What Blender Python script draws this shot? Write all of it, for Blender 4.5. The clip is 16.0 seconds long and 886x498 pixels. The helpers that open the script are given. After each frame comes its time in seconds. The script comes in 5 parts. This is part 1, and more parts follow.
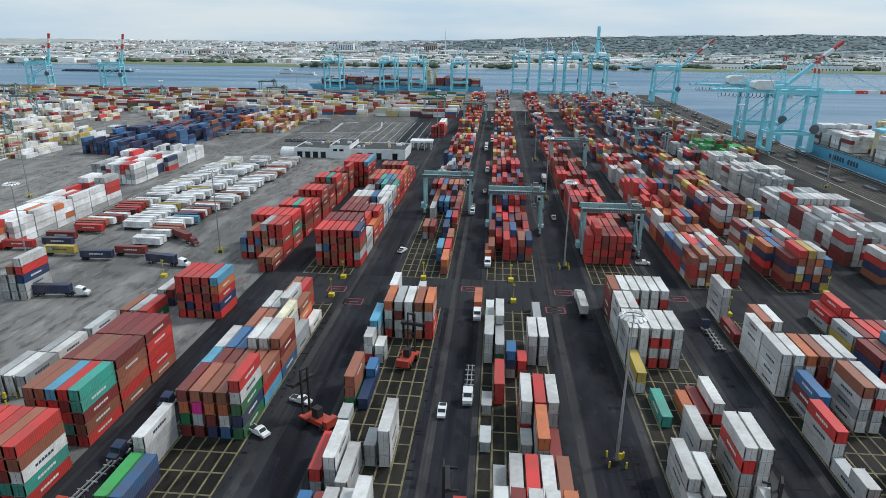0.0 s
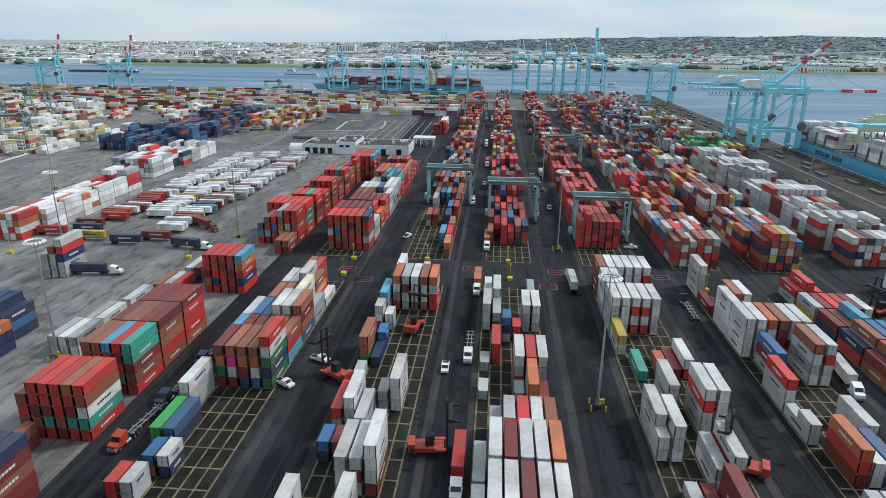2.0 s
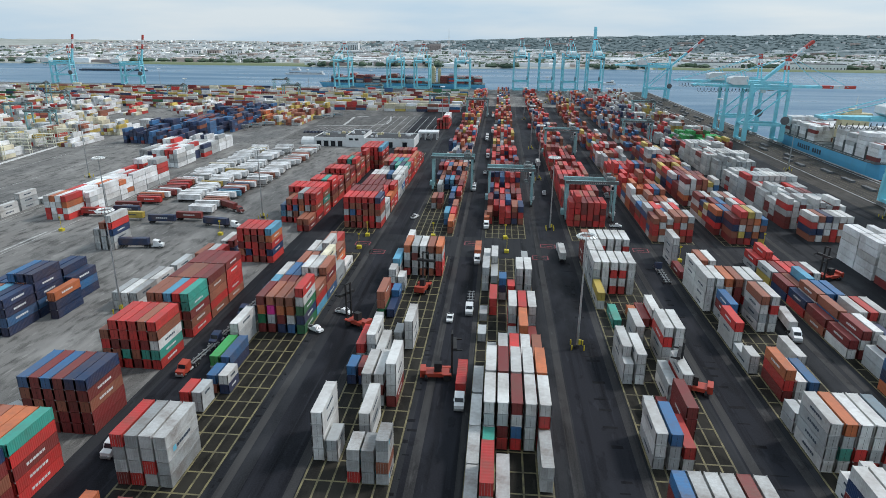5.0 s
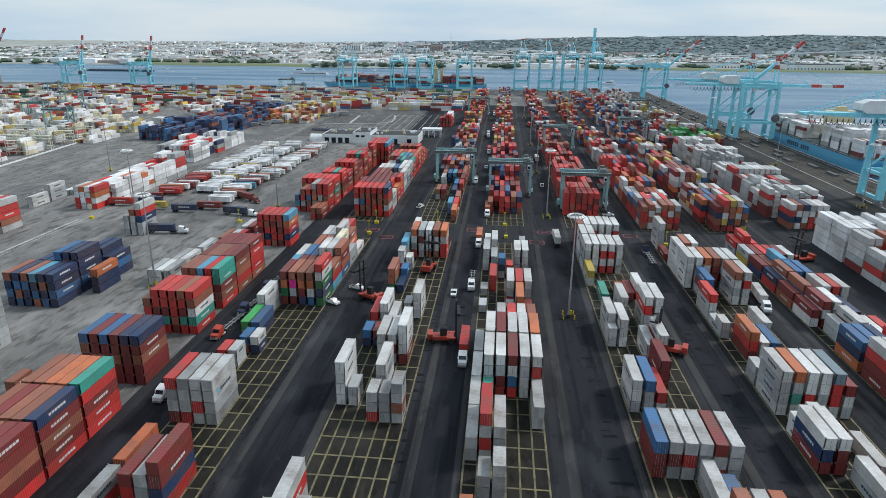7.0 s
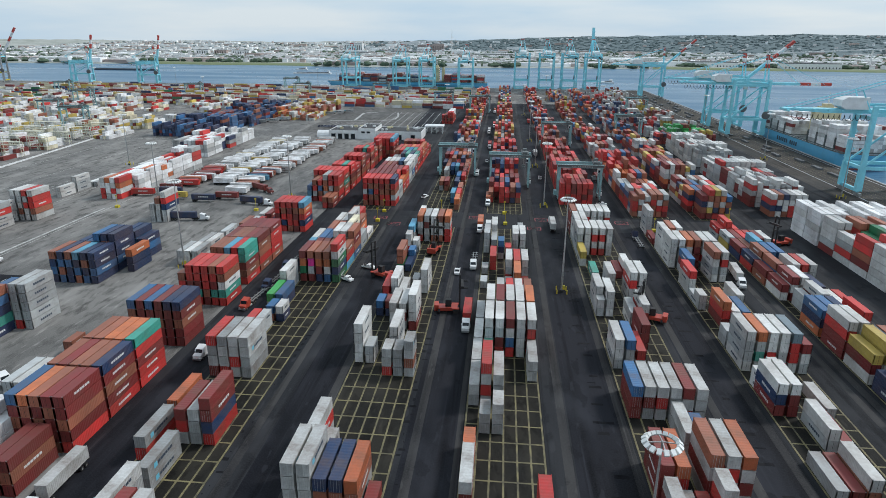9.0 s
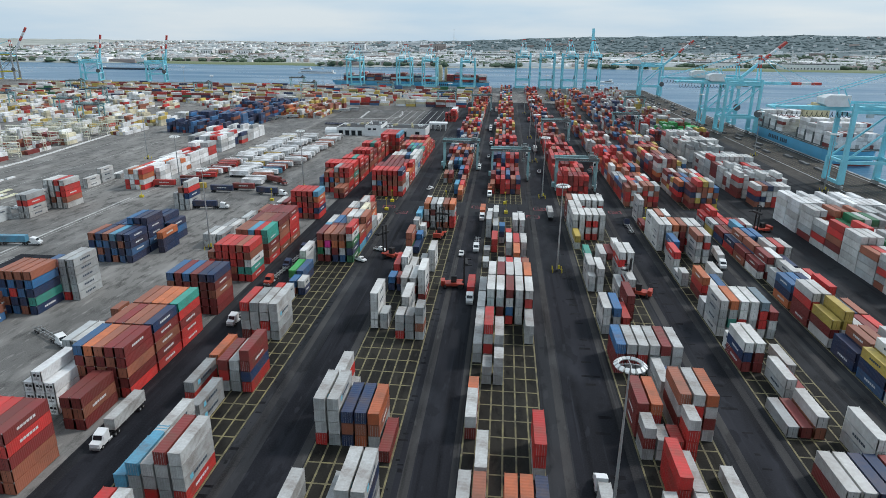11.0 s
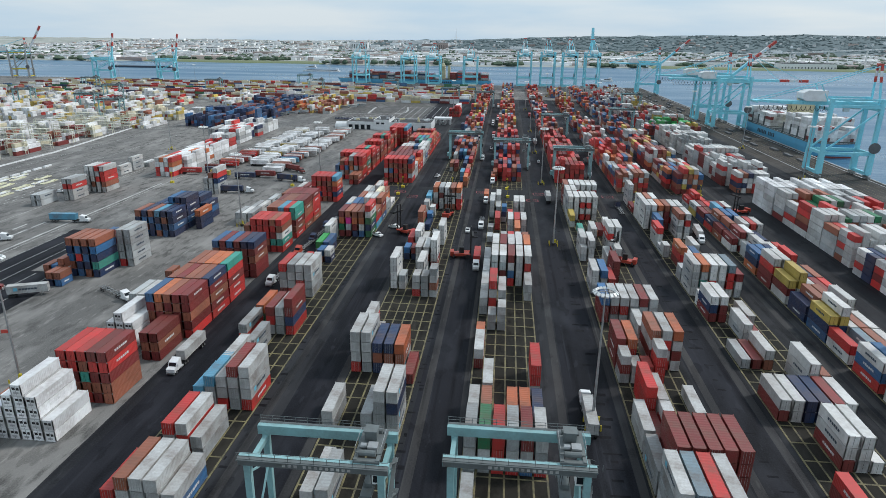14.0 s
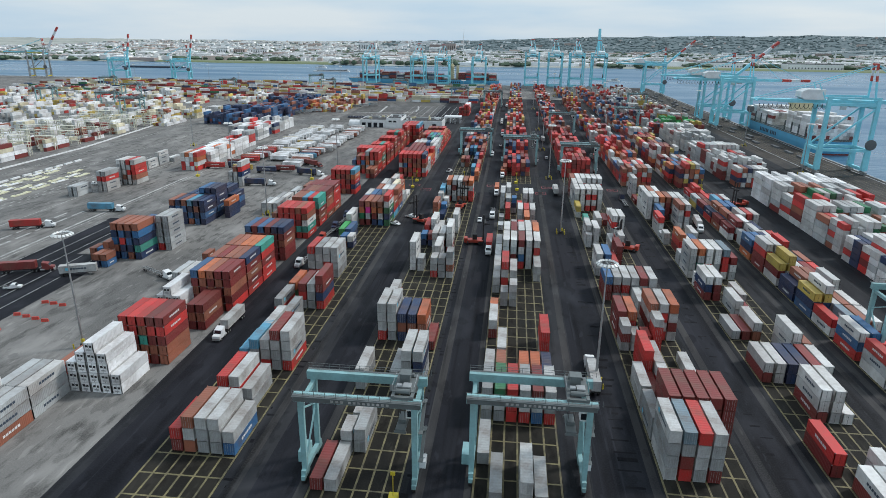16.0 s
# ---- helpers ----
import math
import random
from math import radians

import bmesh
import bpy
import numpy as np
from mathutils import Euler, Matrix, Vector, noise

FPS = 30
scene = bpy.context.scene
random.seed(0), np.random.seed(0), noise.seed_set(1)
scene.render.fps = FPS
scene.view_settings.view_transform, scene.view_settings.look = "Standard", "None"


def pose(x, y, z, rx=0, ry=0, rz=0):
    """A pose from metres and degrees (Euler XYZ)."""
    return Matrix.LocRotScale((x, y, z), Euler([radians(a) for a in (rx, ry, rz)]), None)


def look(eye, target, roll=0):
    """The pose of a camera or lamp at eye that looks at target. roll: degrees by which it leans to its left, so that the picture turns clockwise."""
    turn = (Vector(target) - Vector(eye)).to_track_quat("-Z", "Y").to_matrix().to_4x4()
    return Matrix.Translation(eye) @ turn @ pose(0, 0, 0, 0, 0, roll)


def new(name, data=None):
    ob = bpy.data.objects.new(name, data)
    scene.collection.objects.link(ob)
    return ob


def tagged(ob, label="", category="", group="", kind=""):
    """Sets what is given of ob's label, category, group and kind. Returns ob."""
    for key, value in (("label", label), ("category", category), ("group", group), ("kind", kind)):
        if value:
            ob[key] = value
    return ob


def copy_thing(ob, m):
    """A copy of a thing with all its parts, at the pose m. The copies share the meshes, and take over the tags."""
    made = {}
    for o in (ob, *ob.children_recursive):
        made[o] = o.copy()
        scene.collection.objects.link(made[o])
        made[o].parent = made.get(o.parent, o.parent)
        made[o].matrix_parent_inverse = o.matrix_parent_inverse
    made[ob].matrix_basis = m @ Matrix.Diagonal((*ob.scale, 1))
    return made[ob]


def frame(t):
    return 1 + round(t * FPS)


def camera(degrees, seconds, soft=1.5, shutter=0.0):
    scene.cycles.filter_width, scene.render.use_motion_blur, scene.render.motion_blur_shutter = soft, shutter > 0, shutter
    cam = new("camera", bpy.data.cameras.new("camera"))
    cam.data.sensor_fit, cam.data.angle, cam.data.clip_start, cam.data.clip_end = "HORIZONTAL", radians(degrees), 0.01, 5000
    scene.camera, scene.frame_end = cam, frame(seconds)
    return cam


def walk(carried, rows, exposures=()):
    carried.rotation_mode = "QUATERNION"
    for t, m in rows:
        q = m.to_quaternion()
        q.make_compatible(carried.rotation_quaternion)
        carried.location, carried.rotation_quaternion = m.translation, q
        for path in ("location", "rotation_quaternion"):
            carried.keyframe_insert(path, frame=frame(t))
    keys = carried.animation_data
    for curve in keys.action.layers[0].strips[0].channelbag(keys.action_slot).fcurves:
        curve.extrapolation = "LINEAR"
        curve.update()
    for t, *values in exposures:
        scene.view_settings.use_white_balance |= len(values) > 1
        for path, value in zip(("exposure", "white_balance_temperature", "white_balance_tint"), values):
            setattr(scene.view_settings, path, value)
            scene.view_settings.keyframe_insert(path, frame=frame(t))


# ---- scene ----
cam = camera(70.6, 16.0, soft=0.8)
PATH = [
    (0, (-1.186, 3.338, 83.233), (-1.341, 5.225, 82.588), 0.6),
    (0.5, (-0.695, -1.77, 83.182), (-0.852, 0.117, 82.538), 0.5),
    (1, (-0.498, -6.796, 83.134), (-0.656, -4.909, 82.49), 0.6),
    (1.5, (-0.348, -11.998, 83.103), (-0.506, -10.111, 82.46), 0.6),
    (2, (-0.044, -17.117, 83.066), (-0.202, -15.229, 82.424), 0.6),
    (2.5, (0.207, -22.279, 83.119), (0.047, -20.392, 82.476), 0.5),
    (3, (0.53, -27.394, 83.173), (0.369, -25.508, 82.53), 0.6),
    (3.5, (0.744, -32.5, 83.226), (0.582, -30.613, 82.583), 0.6),
    (4, (0.93, -37.684, 83.35), (0.768, -35.798, 82.705), 0.6),
    (6.5, (2.708, -63.836, 83.83), (2.538, -61.95, 83.185), 0.4),
    (7, (2.658, -69.188, 83.777), (2.488, -67.302, 83.134), 0.5),
    (7.5, (2.819, -74.332, 83.87), (2.647, -72.447, 83.225), 0.5),
    (8, (3.096, -79.6, 83.985), (2.923, -77.714, 83.341), 0.5),
    (8.5, (3.124, -85.005, 84.149), (2.952, -83.119, 83.505), 0.4),
    (9, (3.211, -90.385, 84.266), (3.039, -88.5, 83.621), 0.5),
    (11.5, (3.58, -116.998, 84.444), (3.404, -115.113, 83.8), 0.6),
    (12, (3.443, -121.978, 84.391), (3.267, -120.094, 83.745), 0.6),
    (12.5, (3.319, -127.172, 84.402), (3.142, -125.287, 83.755), 0.6),
    (13, (3.414, -132.287, 84.407), (3.237, -130.403, 83.761), 0.6),
    (13.5, (3.363, -137.49, 84.401), (3.185, -135.606, 83.754), 0.6),
    (14, (3.272, -142.648, 84.332), (3.093, -140.764, 83.685), 0.7),
    (14.5, (3.216, -147.858, 84.284), (3.036, -145.974, 83.637), 0.7),
    (15, (3.08, -153.096, 84.293), (2.899, -151.213, 83.646), 0.7),
    (15.5, (2.614, -157.759, 84.342), (2.425, -155.876, 83.696), 0.8),
    (16, (1.695, -161.536, 84.396), (1.496, -159.654, 83.751), 0.7),
]

walk(cam, [(t, look(eye, target, roll)) for t, eye, target, roll in PATH], [(0.0, -0.06, 6400, 10)])
SKY_STRENGTH, SUN_ENERGY, SUN_TURN, SUN_RISE = 0.125, 2.4, 62.0, 46.0
SKY_BLUE, SKY_CLOUD = (4.35, 5.75, 6.95, 1), (6.1, 6.8, 7.2, 1)

# ---------------------------------------------------------------- world, sun
world = bpy.data.worlds.new("overcast_sky")
scene.world = world
world.use_nodes = True
wt = world.node_tree
wbg = wt.nodes["Background"]
sky = wt.nodes.new("ShaderNodeTexSky")
sky.sky_type = 'NISHITA'
sky.sun_disc = False
sky.sun_elevation = radians(SUN_RISE)
sky.sun_rotation = radians(SUN_TURN)
sky.air_density, sky.dust_density, sky.ozone_density = 1.0, 2.0, 1.0
# broken cloud: a soft white veil over the blue
wco = wt.nodes.new("ShaderNodeTexCoord")
wmap = wt.nodes.new("ShaderNodeMapping")
wmap.inputs["Scale"].default_value = (1.0, 1.0, 7.0)
wno = wt.nodes.new("ShaderNodeTexNoise")
wno.inputs["Scale"].default_value, wno.inputs["Detail"].default_value = 3.0, 7
wra = wt.nodes.new("ShaderNodeMapRange")
wra.inputs["From Min"].default_value, wra.inputs["From Max"].default_value = 0.35, 0.65
wra.inputs["To Min"].default_value, wra.inputs["To Max"].default_value = 0.0, 1.0
wtint = wt.nodes.new("ShaderNodeMix")
wtint.data_type = 'RGBA'
wtint.inputs[6].default_value, wtint.inputs[7].default_value = SKY_BLUE, SKY_CLOUD
wmx = wt.nodes.new("ShaderNodeMix")
wmx.data_type = 'RGBA'
wmx.inputs[0].default_value = 0.88
wt.links.new(wco.outputs["Generated"], wmap.inputs["Vector"])
wt.links.new(wmap.outputs[0], wno.inputs["Vector"])
wt.links.new(wno.outputs["Fac"], wra.inputs["Value"])
wt.links.new(wra.outputs[0], wtint.inputs[0])
wt.links.new(sky.outputs[0], wmx.inputs[6])
wt.links.new(wtint.outputs[2], wmx.inputs[7])
wt.links.new(wmx.outputs[2], wbg.inputs["Color"])
wbg.inputs["Strength"].default_value = SKY_STRENGTH

sun = new("sun", bpy.data.lights.new("sun", 'SUN'))
sun.data.energy, sun.data.angle, sun.data.color = SUN_ENERGY, radians(9), (1.0, 0.985, 0.96)
sun.matrix_world = look((math.sin(radians(SUN_TURN)) * 100, math.cos(radians(SUN_TURN)) * 100, 200 + 100 * math.tan(radians(SUN_RISE))), (0, 0, 200))


# ---------------------------------------------------------------- materials
def mat(name, color, rough=0.6, metal=0.0, spread=0.12, dirt=0.35, scale=0.6, dirt_col=(0.05, 0.04, 0.035), bump=0.0, bump_scale=8.0,
        coords="Object", island=False, stretch=(1, 1, 1)):
    """Painted or mineral surface: a shift per object, a broad stain and a fine grain."""
    m = bpy.data.materials.new(name)
    m.use_nodes = True
    t = m.node_tree
    b = t.nodes["Principled BSDF"]
    co = t.nodes.new("ShaderNodeTexCoord")
    mp = t.nodes.new("ShaderNodeMapping")
    mp.inputs["Scale"].default_value = stretch
    t.links.new(co.outputs[coords], mp.inputs["Vector"])
    n1 = t.nodes.new("ShaderNodeTexNoise")
    n1.inputs["Scale"].default_value, n1.inputs["Detail"].default_value = scale, 5
    n2 = t.nodes.new("ShaderNodeTexNoise")
    n2.inputs["Scale"].default_value, n2.inputs["Detail"].default_value = scale * 9, 3
    for n in (n1, n2):
        t.links.new(mp.outputs[0], n.inputs["Vector"])
    add = t.nodes.new("ShaderNodeMath")
    add.operation = 'MULTIPLY_ADD'
    t.links.new(n2.outputs["Fac"], add.inputs[0])
    add.inputs[1].default_value = 0.4
    t.links.new(n1.outputs["Fac"], add.inputs[2])
    rng = t.nodes.new("ShaderNodeMapRange")
    rng.inputs["From Min"].default_value, rng.inputs["From Max"].default_value = 0.55, 0.95
    rng.inputs["To Min"].default_value, rng.inputs["To Max"].default_value = 0.0, dirt
    t.links.new(add.outputs[0], rng.inputs["Value"])
    hsv = t.nodes.new("ShaderNodeHueSaturation")
    hsv.inputs["Color"].default_value = (*color, 1)
    if island:
        src = t.nodes.new("ShaderNodeNewGeometry").outputs["Random Per Island"]
    else:
        src = t.nodes.new("ShaderNodeObjectInfo").outputs["Random"]
    vr = t.nodes.new("ShaderNodeMapRange")
    vr.inputs["To Min"].default_value, vr.inputs["To Max"].default_value = 1 - spread, 1 + spread
    t.links.new(src, vr.inputs["Value"])
    t.links.new(vr.outputs[0], hsv.inputs["Value"])
    mix = t.nodes.new("ShaderNodeMix")
    mix.data_type = 'RGBA'
    mix.inputs[7].default_value = (*dirt_col, 1)
    t.links.new(hsv.outputs[0], mix.inputs[6])
    t.links.new(rng.outputs[0], mix.inputs[0])
    t.links.new(mix.outputs[2], b.inputs["Base Color"])
    b.inputs["Roughness"].default_value, b.inputs["Metallic"].default_value = rough, metal
    if bump:
        bp = t.nodes.new("ShaderNodeBump")
        n3 = t.nodes.new("ShaderNodeTexNoise")
        n3.inputs["Scale"].default_value, n3.inputs["Detail"].default_value = bump_scale, 4
        t.links.new(mp.outputs[0], n3.inputs["Vector"])
        bp.inputs["Strength"].default_value = bump
        bp.inputs["Distance"].default_value = 0.05
        t.links.new(n3.outputs["Fac"], bp.inputs["Height"])
        t.links.new(bp.outputs[0], b.inputs["Normal"])
    return m


PAINT = {
    "w": ("white", (0.47, 0.475, 0.465)), "g": ("light grey", (0.32, 0.335, 0.335)), "r": ("red", (0.50, 0.030, 0.028)),
    "m": ("maroon", (0.20, 0.028, 0.027)), "k": ("rust brown", (0.32, 0.11, 0.065)), "o": ("orange", (0.48, 0.125, 0.05)),
    "b": ("blue", (0.035, 0.14, 0.30)), "n": ("navy", (0.014, 0.040, 0.105)), "t": ("teal green", (0.05, 0.33, 0.26)),
    "G": ("dark green", (0.02, 0.16, 0.07)), "y": ("yellow", (0.45, 0.33, 0.06)), "l": ("light blue", (0.10, 0.33, 0.48)),
    "s": ("slate grey", (0.17, 0.24, 0.28)), "p": ("magenta", (0.55, 0.03, 0.22)), "c": ("cream", (0.64, 0.58, 0.42)), "W": ("clean white", (0.80, 0.81, 0.81)),
    "F": ("bright green", (0.03, 0.36, 0.09)),
}
BOX = {k: mat(f"container_{n.replace(' ', '_')}", c, 0.5, 0, 0.18, 0.6, 0.3, (0.12, 0.075, 0.05)) for k, (n, c) in PAINT.items()}
# lighter values of six paints, used only for the joined stacks
LIGHTER = {"w": (0.62, 0.62, 0.60), "g": (0.42, 0.44, 0.44), "c": (0.72, 0.66, 0.48), "r": (0.57, 0.04, 0.036), "o": (0.56, 0.16, 0.06), "y": (0.54, 0.40, 0.09)}
FAR = {k: mat(f"stacked_{n.replace(' ', '_')}", LIGHTER[k] if k in LIGHTER else c, 0.55, 0, 0.2, 0.5, 0.12, (0.12, 0.07, 0.05), island=True) for k, (n, c) in PAINT.items()}

def tarmac(name, dry, wet, scale, streak):
    """Patched tarmac: dry and damp areas, tyre streaks along the lanes and fine grit."""
    m = bpy.data.materials.new(name)
    m.use_nodes = True
    t = m.node_tree
    b = t.nodes["Principled BSDF"]
    co = t.nodes.new("ShaderNodeTexCoord")
    def noise_of(sc, detail, stretch):
        mp = t.nodes.new("ShaderNodeMapping")
        mp.inputs["Scale"].default_value = stretch
        t.links.new(co.outputs["Object"], mp.inputs["Vector"])
        n = t.nodes.new("ShaderNodeTexNoise")
        n.inputs["Scale"].default_value, n.inputs["Detail"].default_value = sc, detail
        t.links.new(mp.outputs[0], n.inputs["Vector"])
        return n.outputs["Fac"]
    def rng(src, a, c, lo, hi):
        r = t.nodes.new("ShaderNodeMapRange")
        r.inputs["From Min"].default_value, r.inputs["From Max"].default_value = a, c
        r.inputs["To Min"].default_value, r.inputs["To Max"].default_value = lo, hi
        t.links.new(src, r.inputs["Value"])
        return r.outputs[0]
    def mix(f, a, c):
        x = t.nodes.new("ShaderNodeMix")
        x.data_type = 'RGBA'
        t.links.new(f, x.inputs[0])
        for i, v in ((6, a), (7, c)):
            if isinstance(v, tuple):
                x.inputs[i].default_value = (*v, 1)
            else:
                t.links.new(v, x.inputs[i])
        return x.outputs[2]
    patch = rng(noise_of(scale, 6, (1, 0.35, 1)), 0.42, 0.6, 0, 1)
    col = mix(patch, dry, wet)
    col = mix(rng(noise_of(0.35, 6, (1, streak, 1)), 0.5, 0.66, 0, 0.85), col, tuple(v * 0.45 for v in wet))
    col = mix(rng(noise_of(0.09, 7, (1, 0.4, 1)), 0.5, 0.68, 0, 0.6), col, tuple(min(1, v * 1.7) for v in dry))
    col = mix(rng(noise_of(0.8, 5, (1, streak * 0.6, 1)), 0.6, 0.75, 0, 0.5), col, tuple(min(1, v * 2.0) for v in dry))
    col = mix(rng(noise_of(0.22, 8, (1, 0.5, 1)), 0.58, 0.62, 0, 0.4), col, tuple(v * 0.55 for v in wet))
    col = mix(rng(noise_of(0.5, 8, (1, 0.25, 1)), 0.63, 0.67, 0, 0.3), col, tuple(min(1, v * 1.9) for v in dry))
    grit = noise_of(3.0, 4, (1, 1, 1))
    col = mix(rng(grit, 0.4, 0.75, 0, 0.35), col, tuple(v * 1.5 for v in dry))
    t.links.new(col, b.inputs["Base Color"])
    t.links.new(rng(patch, 0, 1, 0.9, 0.62), b.inputs["Roughness"])
    b.inputs["Specular IOR Level"].default_value = 0.12
    bp = t.nodes.new("ShaderNodeBump")
    bp.inputs["Strength"].default_value, bp.inputs["Distance"].default_value = 0.25, 0.04
    t.links.new(grit, bp.inputs["Height"])
    t.links.new(bp.outputs[0], b.inputs["Normal"])
    return m

ASPHALT = tarmac("asphalt", (0.190, 0.184, 0.174), (0.115, 0.112, 0.107), 0.02, 0.3)
LOT = tarmac("truck_park_asphalt", (0.125, 0.120, 0.114), (0.080, 0.077, 0.074), 0.03, 0.3)
BASE = tarmac("yard_asphalt", (0.030, 0.031, 0.034), (0.010, 0.011, 0.014), 0.03, 0.04)
BLOCKD = tarmac("block_asphalt", (0.026, 0.024, 0.020), (0.010, 0.0095, 0.008), 0.12, 0.5)
DARK = tarmac("damp_asphalt", (0.021, 0.022, 0.027), (0.0035, 0.004, 0.0065), 0.05, 0.03)
CONC = tarmac("runway_concrete", (0.050, 0.049, 0.049), (0.020, 0.020, 0.022), 0.05, 0.03)
QUAYC = tarmac("quay_surface", (0.062, 0.056, 0.050), (0.032, 0.030, 0.028), 0.03, 0.05)
YELLOW = mat("worn_yellow_line", (0.21, 0.18, 0.085), 0.7, 0, 0.1, 1.0, 0.35, (0.035, 0.033, 0.028))
WLINE = mat("worn_white_line", (0.5, 0.5, 0.48), 0.7, 0, 0.1, 0.8, 0.4, (0.1, 0.1, 0.1))
RLINE = mat("worn_red_paint", (0.30, 0.03, 0.04), 0.7, 0, 0.1, 0.9, 0.6, (0.06, 0.05, 0.05))
AQUA = mat("pale_aqua_crane_paint", (0.25, 0.45, 0.465), 0.45, 0, 0.06, 0.5, 0.25, (0.12, 0.13, 0.12))
AQUAT = mat("grey_walkway_steel", (0.13, 0.15, 0.15), 0.6, 0, 0.06, 0.4, 0.5)
CYAN = mat("bright_blue_crane_paint", (0.26, 0.70, 0.81), 0.45, 0, 0.05, 0.35, 0.08, (0.15, 0.2, 0.22))
WHITE = mat("white_paint", (0.75, 0.76, 0.76), 0.5, 0, 0.05, 0.3, 0.3, (0.3, 0.28, 0.25))
RED = mat("signal_red_paint", (0.55, 0.06, 0.04), 0.5, 0, 0.05, 0.3, 0.4)
ORANGE = mat("loader_orange_red", (0.44, 0.055, 0.03), 0.45, 0, 0.1, 0.35, 0.8)
BLACK = mat("black_rubber", (0.012, 0.012, 0.013), 0.7, 0, 0.1, 0.3, 2.0)
GLASS = mat("dark_window", (0.015, 0.02, 0.025), 0.08, 0, 0.1, 0.0)
STEEL = mat("galvanised_steel", (0.42, 0.43, 0.43), 0.45, 0.6, 0.1, 0.3, 0.8)
SAFE = mat("safety_yellow", (0.62, 0.50, 0.03), 0.55, 0, 0.08, 0.35, 1.0)
HULL = mat("hull_blue", (0.10, 0.40, 0.62), 0.45, 0, 0.03, 0.3, 0.05, (0.12, 0.2, 0.25))
HULLR = mat("antifouling_red", (0.22, 0.04, 0.03), 0.6, 0, 0.03, 0.4, 0.1)
CREAM = mat("superstructure_cream", (0.66, 0.58, 0.36), 0.5, 0, 0.03, 0.3, 0.2)
TARROOF = mat("tarred_roof", (0.030, 0.031, 0.034), 0.85, 0, 0.1, 0.5, 0.2, (0.09, 0.09, 0.09))
ROOFG = mat("gravel_roof", (0.10, 0.105, 0.11), 0.9, 0, 0.1, 0.5, 0.2, (0.2, 0.2, 0.2))
LAMPM = mat("lamp_housing", (0.75, 0.76, 0.74), 0.4, 0, 0.05, 0.1)
TYPE_DARK = mat("dark_marking", (0.04, 0.06, 0.09), 0.6, 0, 0.05, 0.2)
TYPE_LIGHT = mat("white_marking", (0.7, 0.7, 0.69), 0.6, 0, 0.05, 0.3)
TYPE_BLUE = mat("sky_blue_marking", (0.15, 0.50, 0.66), 0.6, 0, 0.05, 0.2)
# hill woods: bluish distance haze is mixed into the foliage colour
LEAF = mat("hazy_far_foliage", (0.095, 0.132, 0.137), 0.95, 0, 0.14, 0.4, 0.02, (0.08, 0.112, 0.118), island=True)
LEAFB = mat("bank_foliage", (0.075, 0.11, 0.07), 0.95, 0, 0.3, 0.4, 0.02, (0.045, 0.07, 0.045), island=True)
# hill slopes and far land: haze put in as bluer, paler base colours
HILLM = mat("hazy_wooded_hill", (0.10, 0.14, 0.15), 0.95, 0, 0.1, 0.7, 0.006, (0.08, 0.115, 0.125))
LANDM = mat("haze_paled_land", (0.40, 0.41, 0.38), 0.95, 0, 0.1, 0.5, 0.006, (0.07, 0.10, 0.06))
GRASSM = mat("salt_marsh_grass", (0.16, 0.19, 0.10), 0.95, 0, 0.1, 0.5, 0.02, (0.12, 0.16, 0.06))
FARR = mat("far_shingle_roof", (0.40, 0.40, 0.40), 0.9, 0, 0.5, 0.4, 0.02, (0.25, 0.25, 0.26), island=True)
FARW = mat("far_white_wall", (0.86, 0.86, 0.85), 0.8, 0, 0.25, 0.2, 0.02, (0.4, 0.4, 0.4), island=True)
FARB = mat("far_brick_wall", (0.50, 0.40, 0.36), 0.8, 0, 0.35, 0.3, 0.02, (0.25, 0.2, 0.18), island=True)

WATER = bpy.data.materials.new("bay_water")
WATER.use_nodes = True
_t = WATER.node_tree
_b = _t.nodes["Principled BSDF"]
_b.inputs["Base Color"].default_value = (0.05, 0.14, 0.23, 1)
_b.inputs["Roughness"].default_value = 0.35
_co = _t.nodes.new("ShaderNodeTexCoord")
_mp = _t.nodes.new("ShaderNodeMapping")
_mp.inputs["Scale"].default_value = (0.5, 1.6, 1)
_n = _t.nodes.new("ShaderNodeTexNoise")
_n.inputs["Scale"].default_value, _n.inputs["Detail"].default_value = 0.12, 6
_bp = _t.nodes.new("ShaderNodeBump")
_bp.inputs["Strength"].default_value, _bp.inputs["Distance"].default_value = 0.6, 1.2
_t.links.new(_co.outputs["Object"], _mp.inputs["Vector"])
_t.links.new(_mp.outputs[0], _n.inputs["Vector"])
_t.links.new(_n.outputs["Fac"], _bp.inputs["Height"])
_t.links.new(_bp.outputs[0], _b.inputs["Normal"])
_n2 = _t.nodes.new("ShaderNodeTexNoise")
_n2.inputs["Scale"].default_value, _n2.inputs["Detail"].default_value = 0.004, 5
_mp2 = _t.nodes.new("ShaderNodeMapping")
_mp2.inputs["Scale"].default_value = (0.5, 2.5, 1)
_t.links.new(_co.outputs["Object"], _mp2.inputs["Vector"])
_t.links.new(_mp2.outputs[0], _n2.inputs["Vector"])
_mr = _t.nodes.new("ShaderNodeMapRange")
_mr.inputs["From Min"].default_value, _mr.inputs["From Max"].default_value = 0.35, 0.65
_mr.inputs["To Min"].default_value, _mr.inputs["To Max"].default_value = 0.22, 0.5
_t.links.new(_n2.outputs["Fac"], _mr.inputs["Value"])
_t.links.new(_mr.outputs[0], _b.inputs["Roughness"])


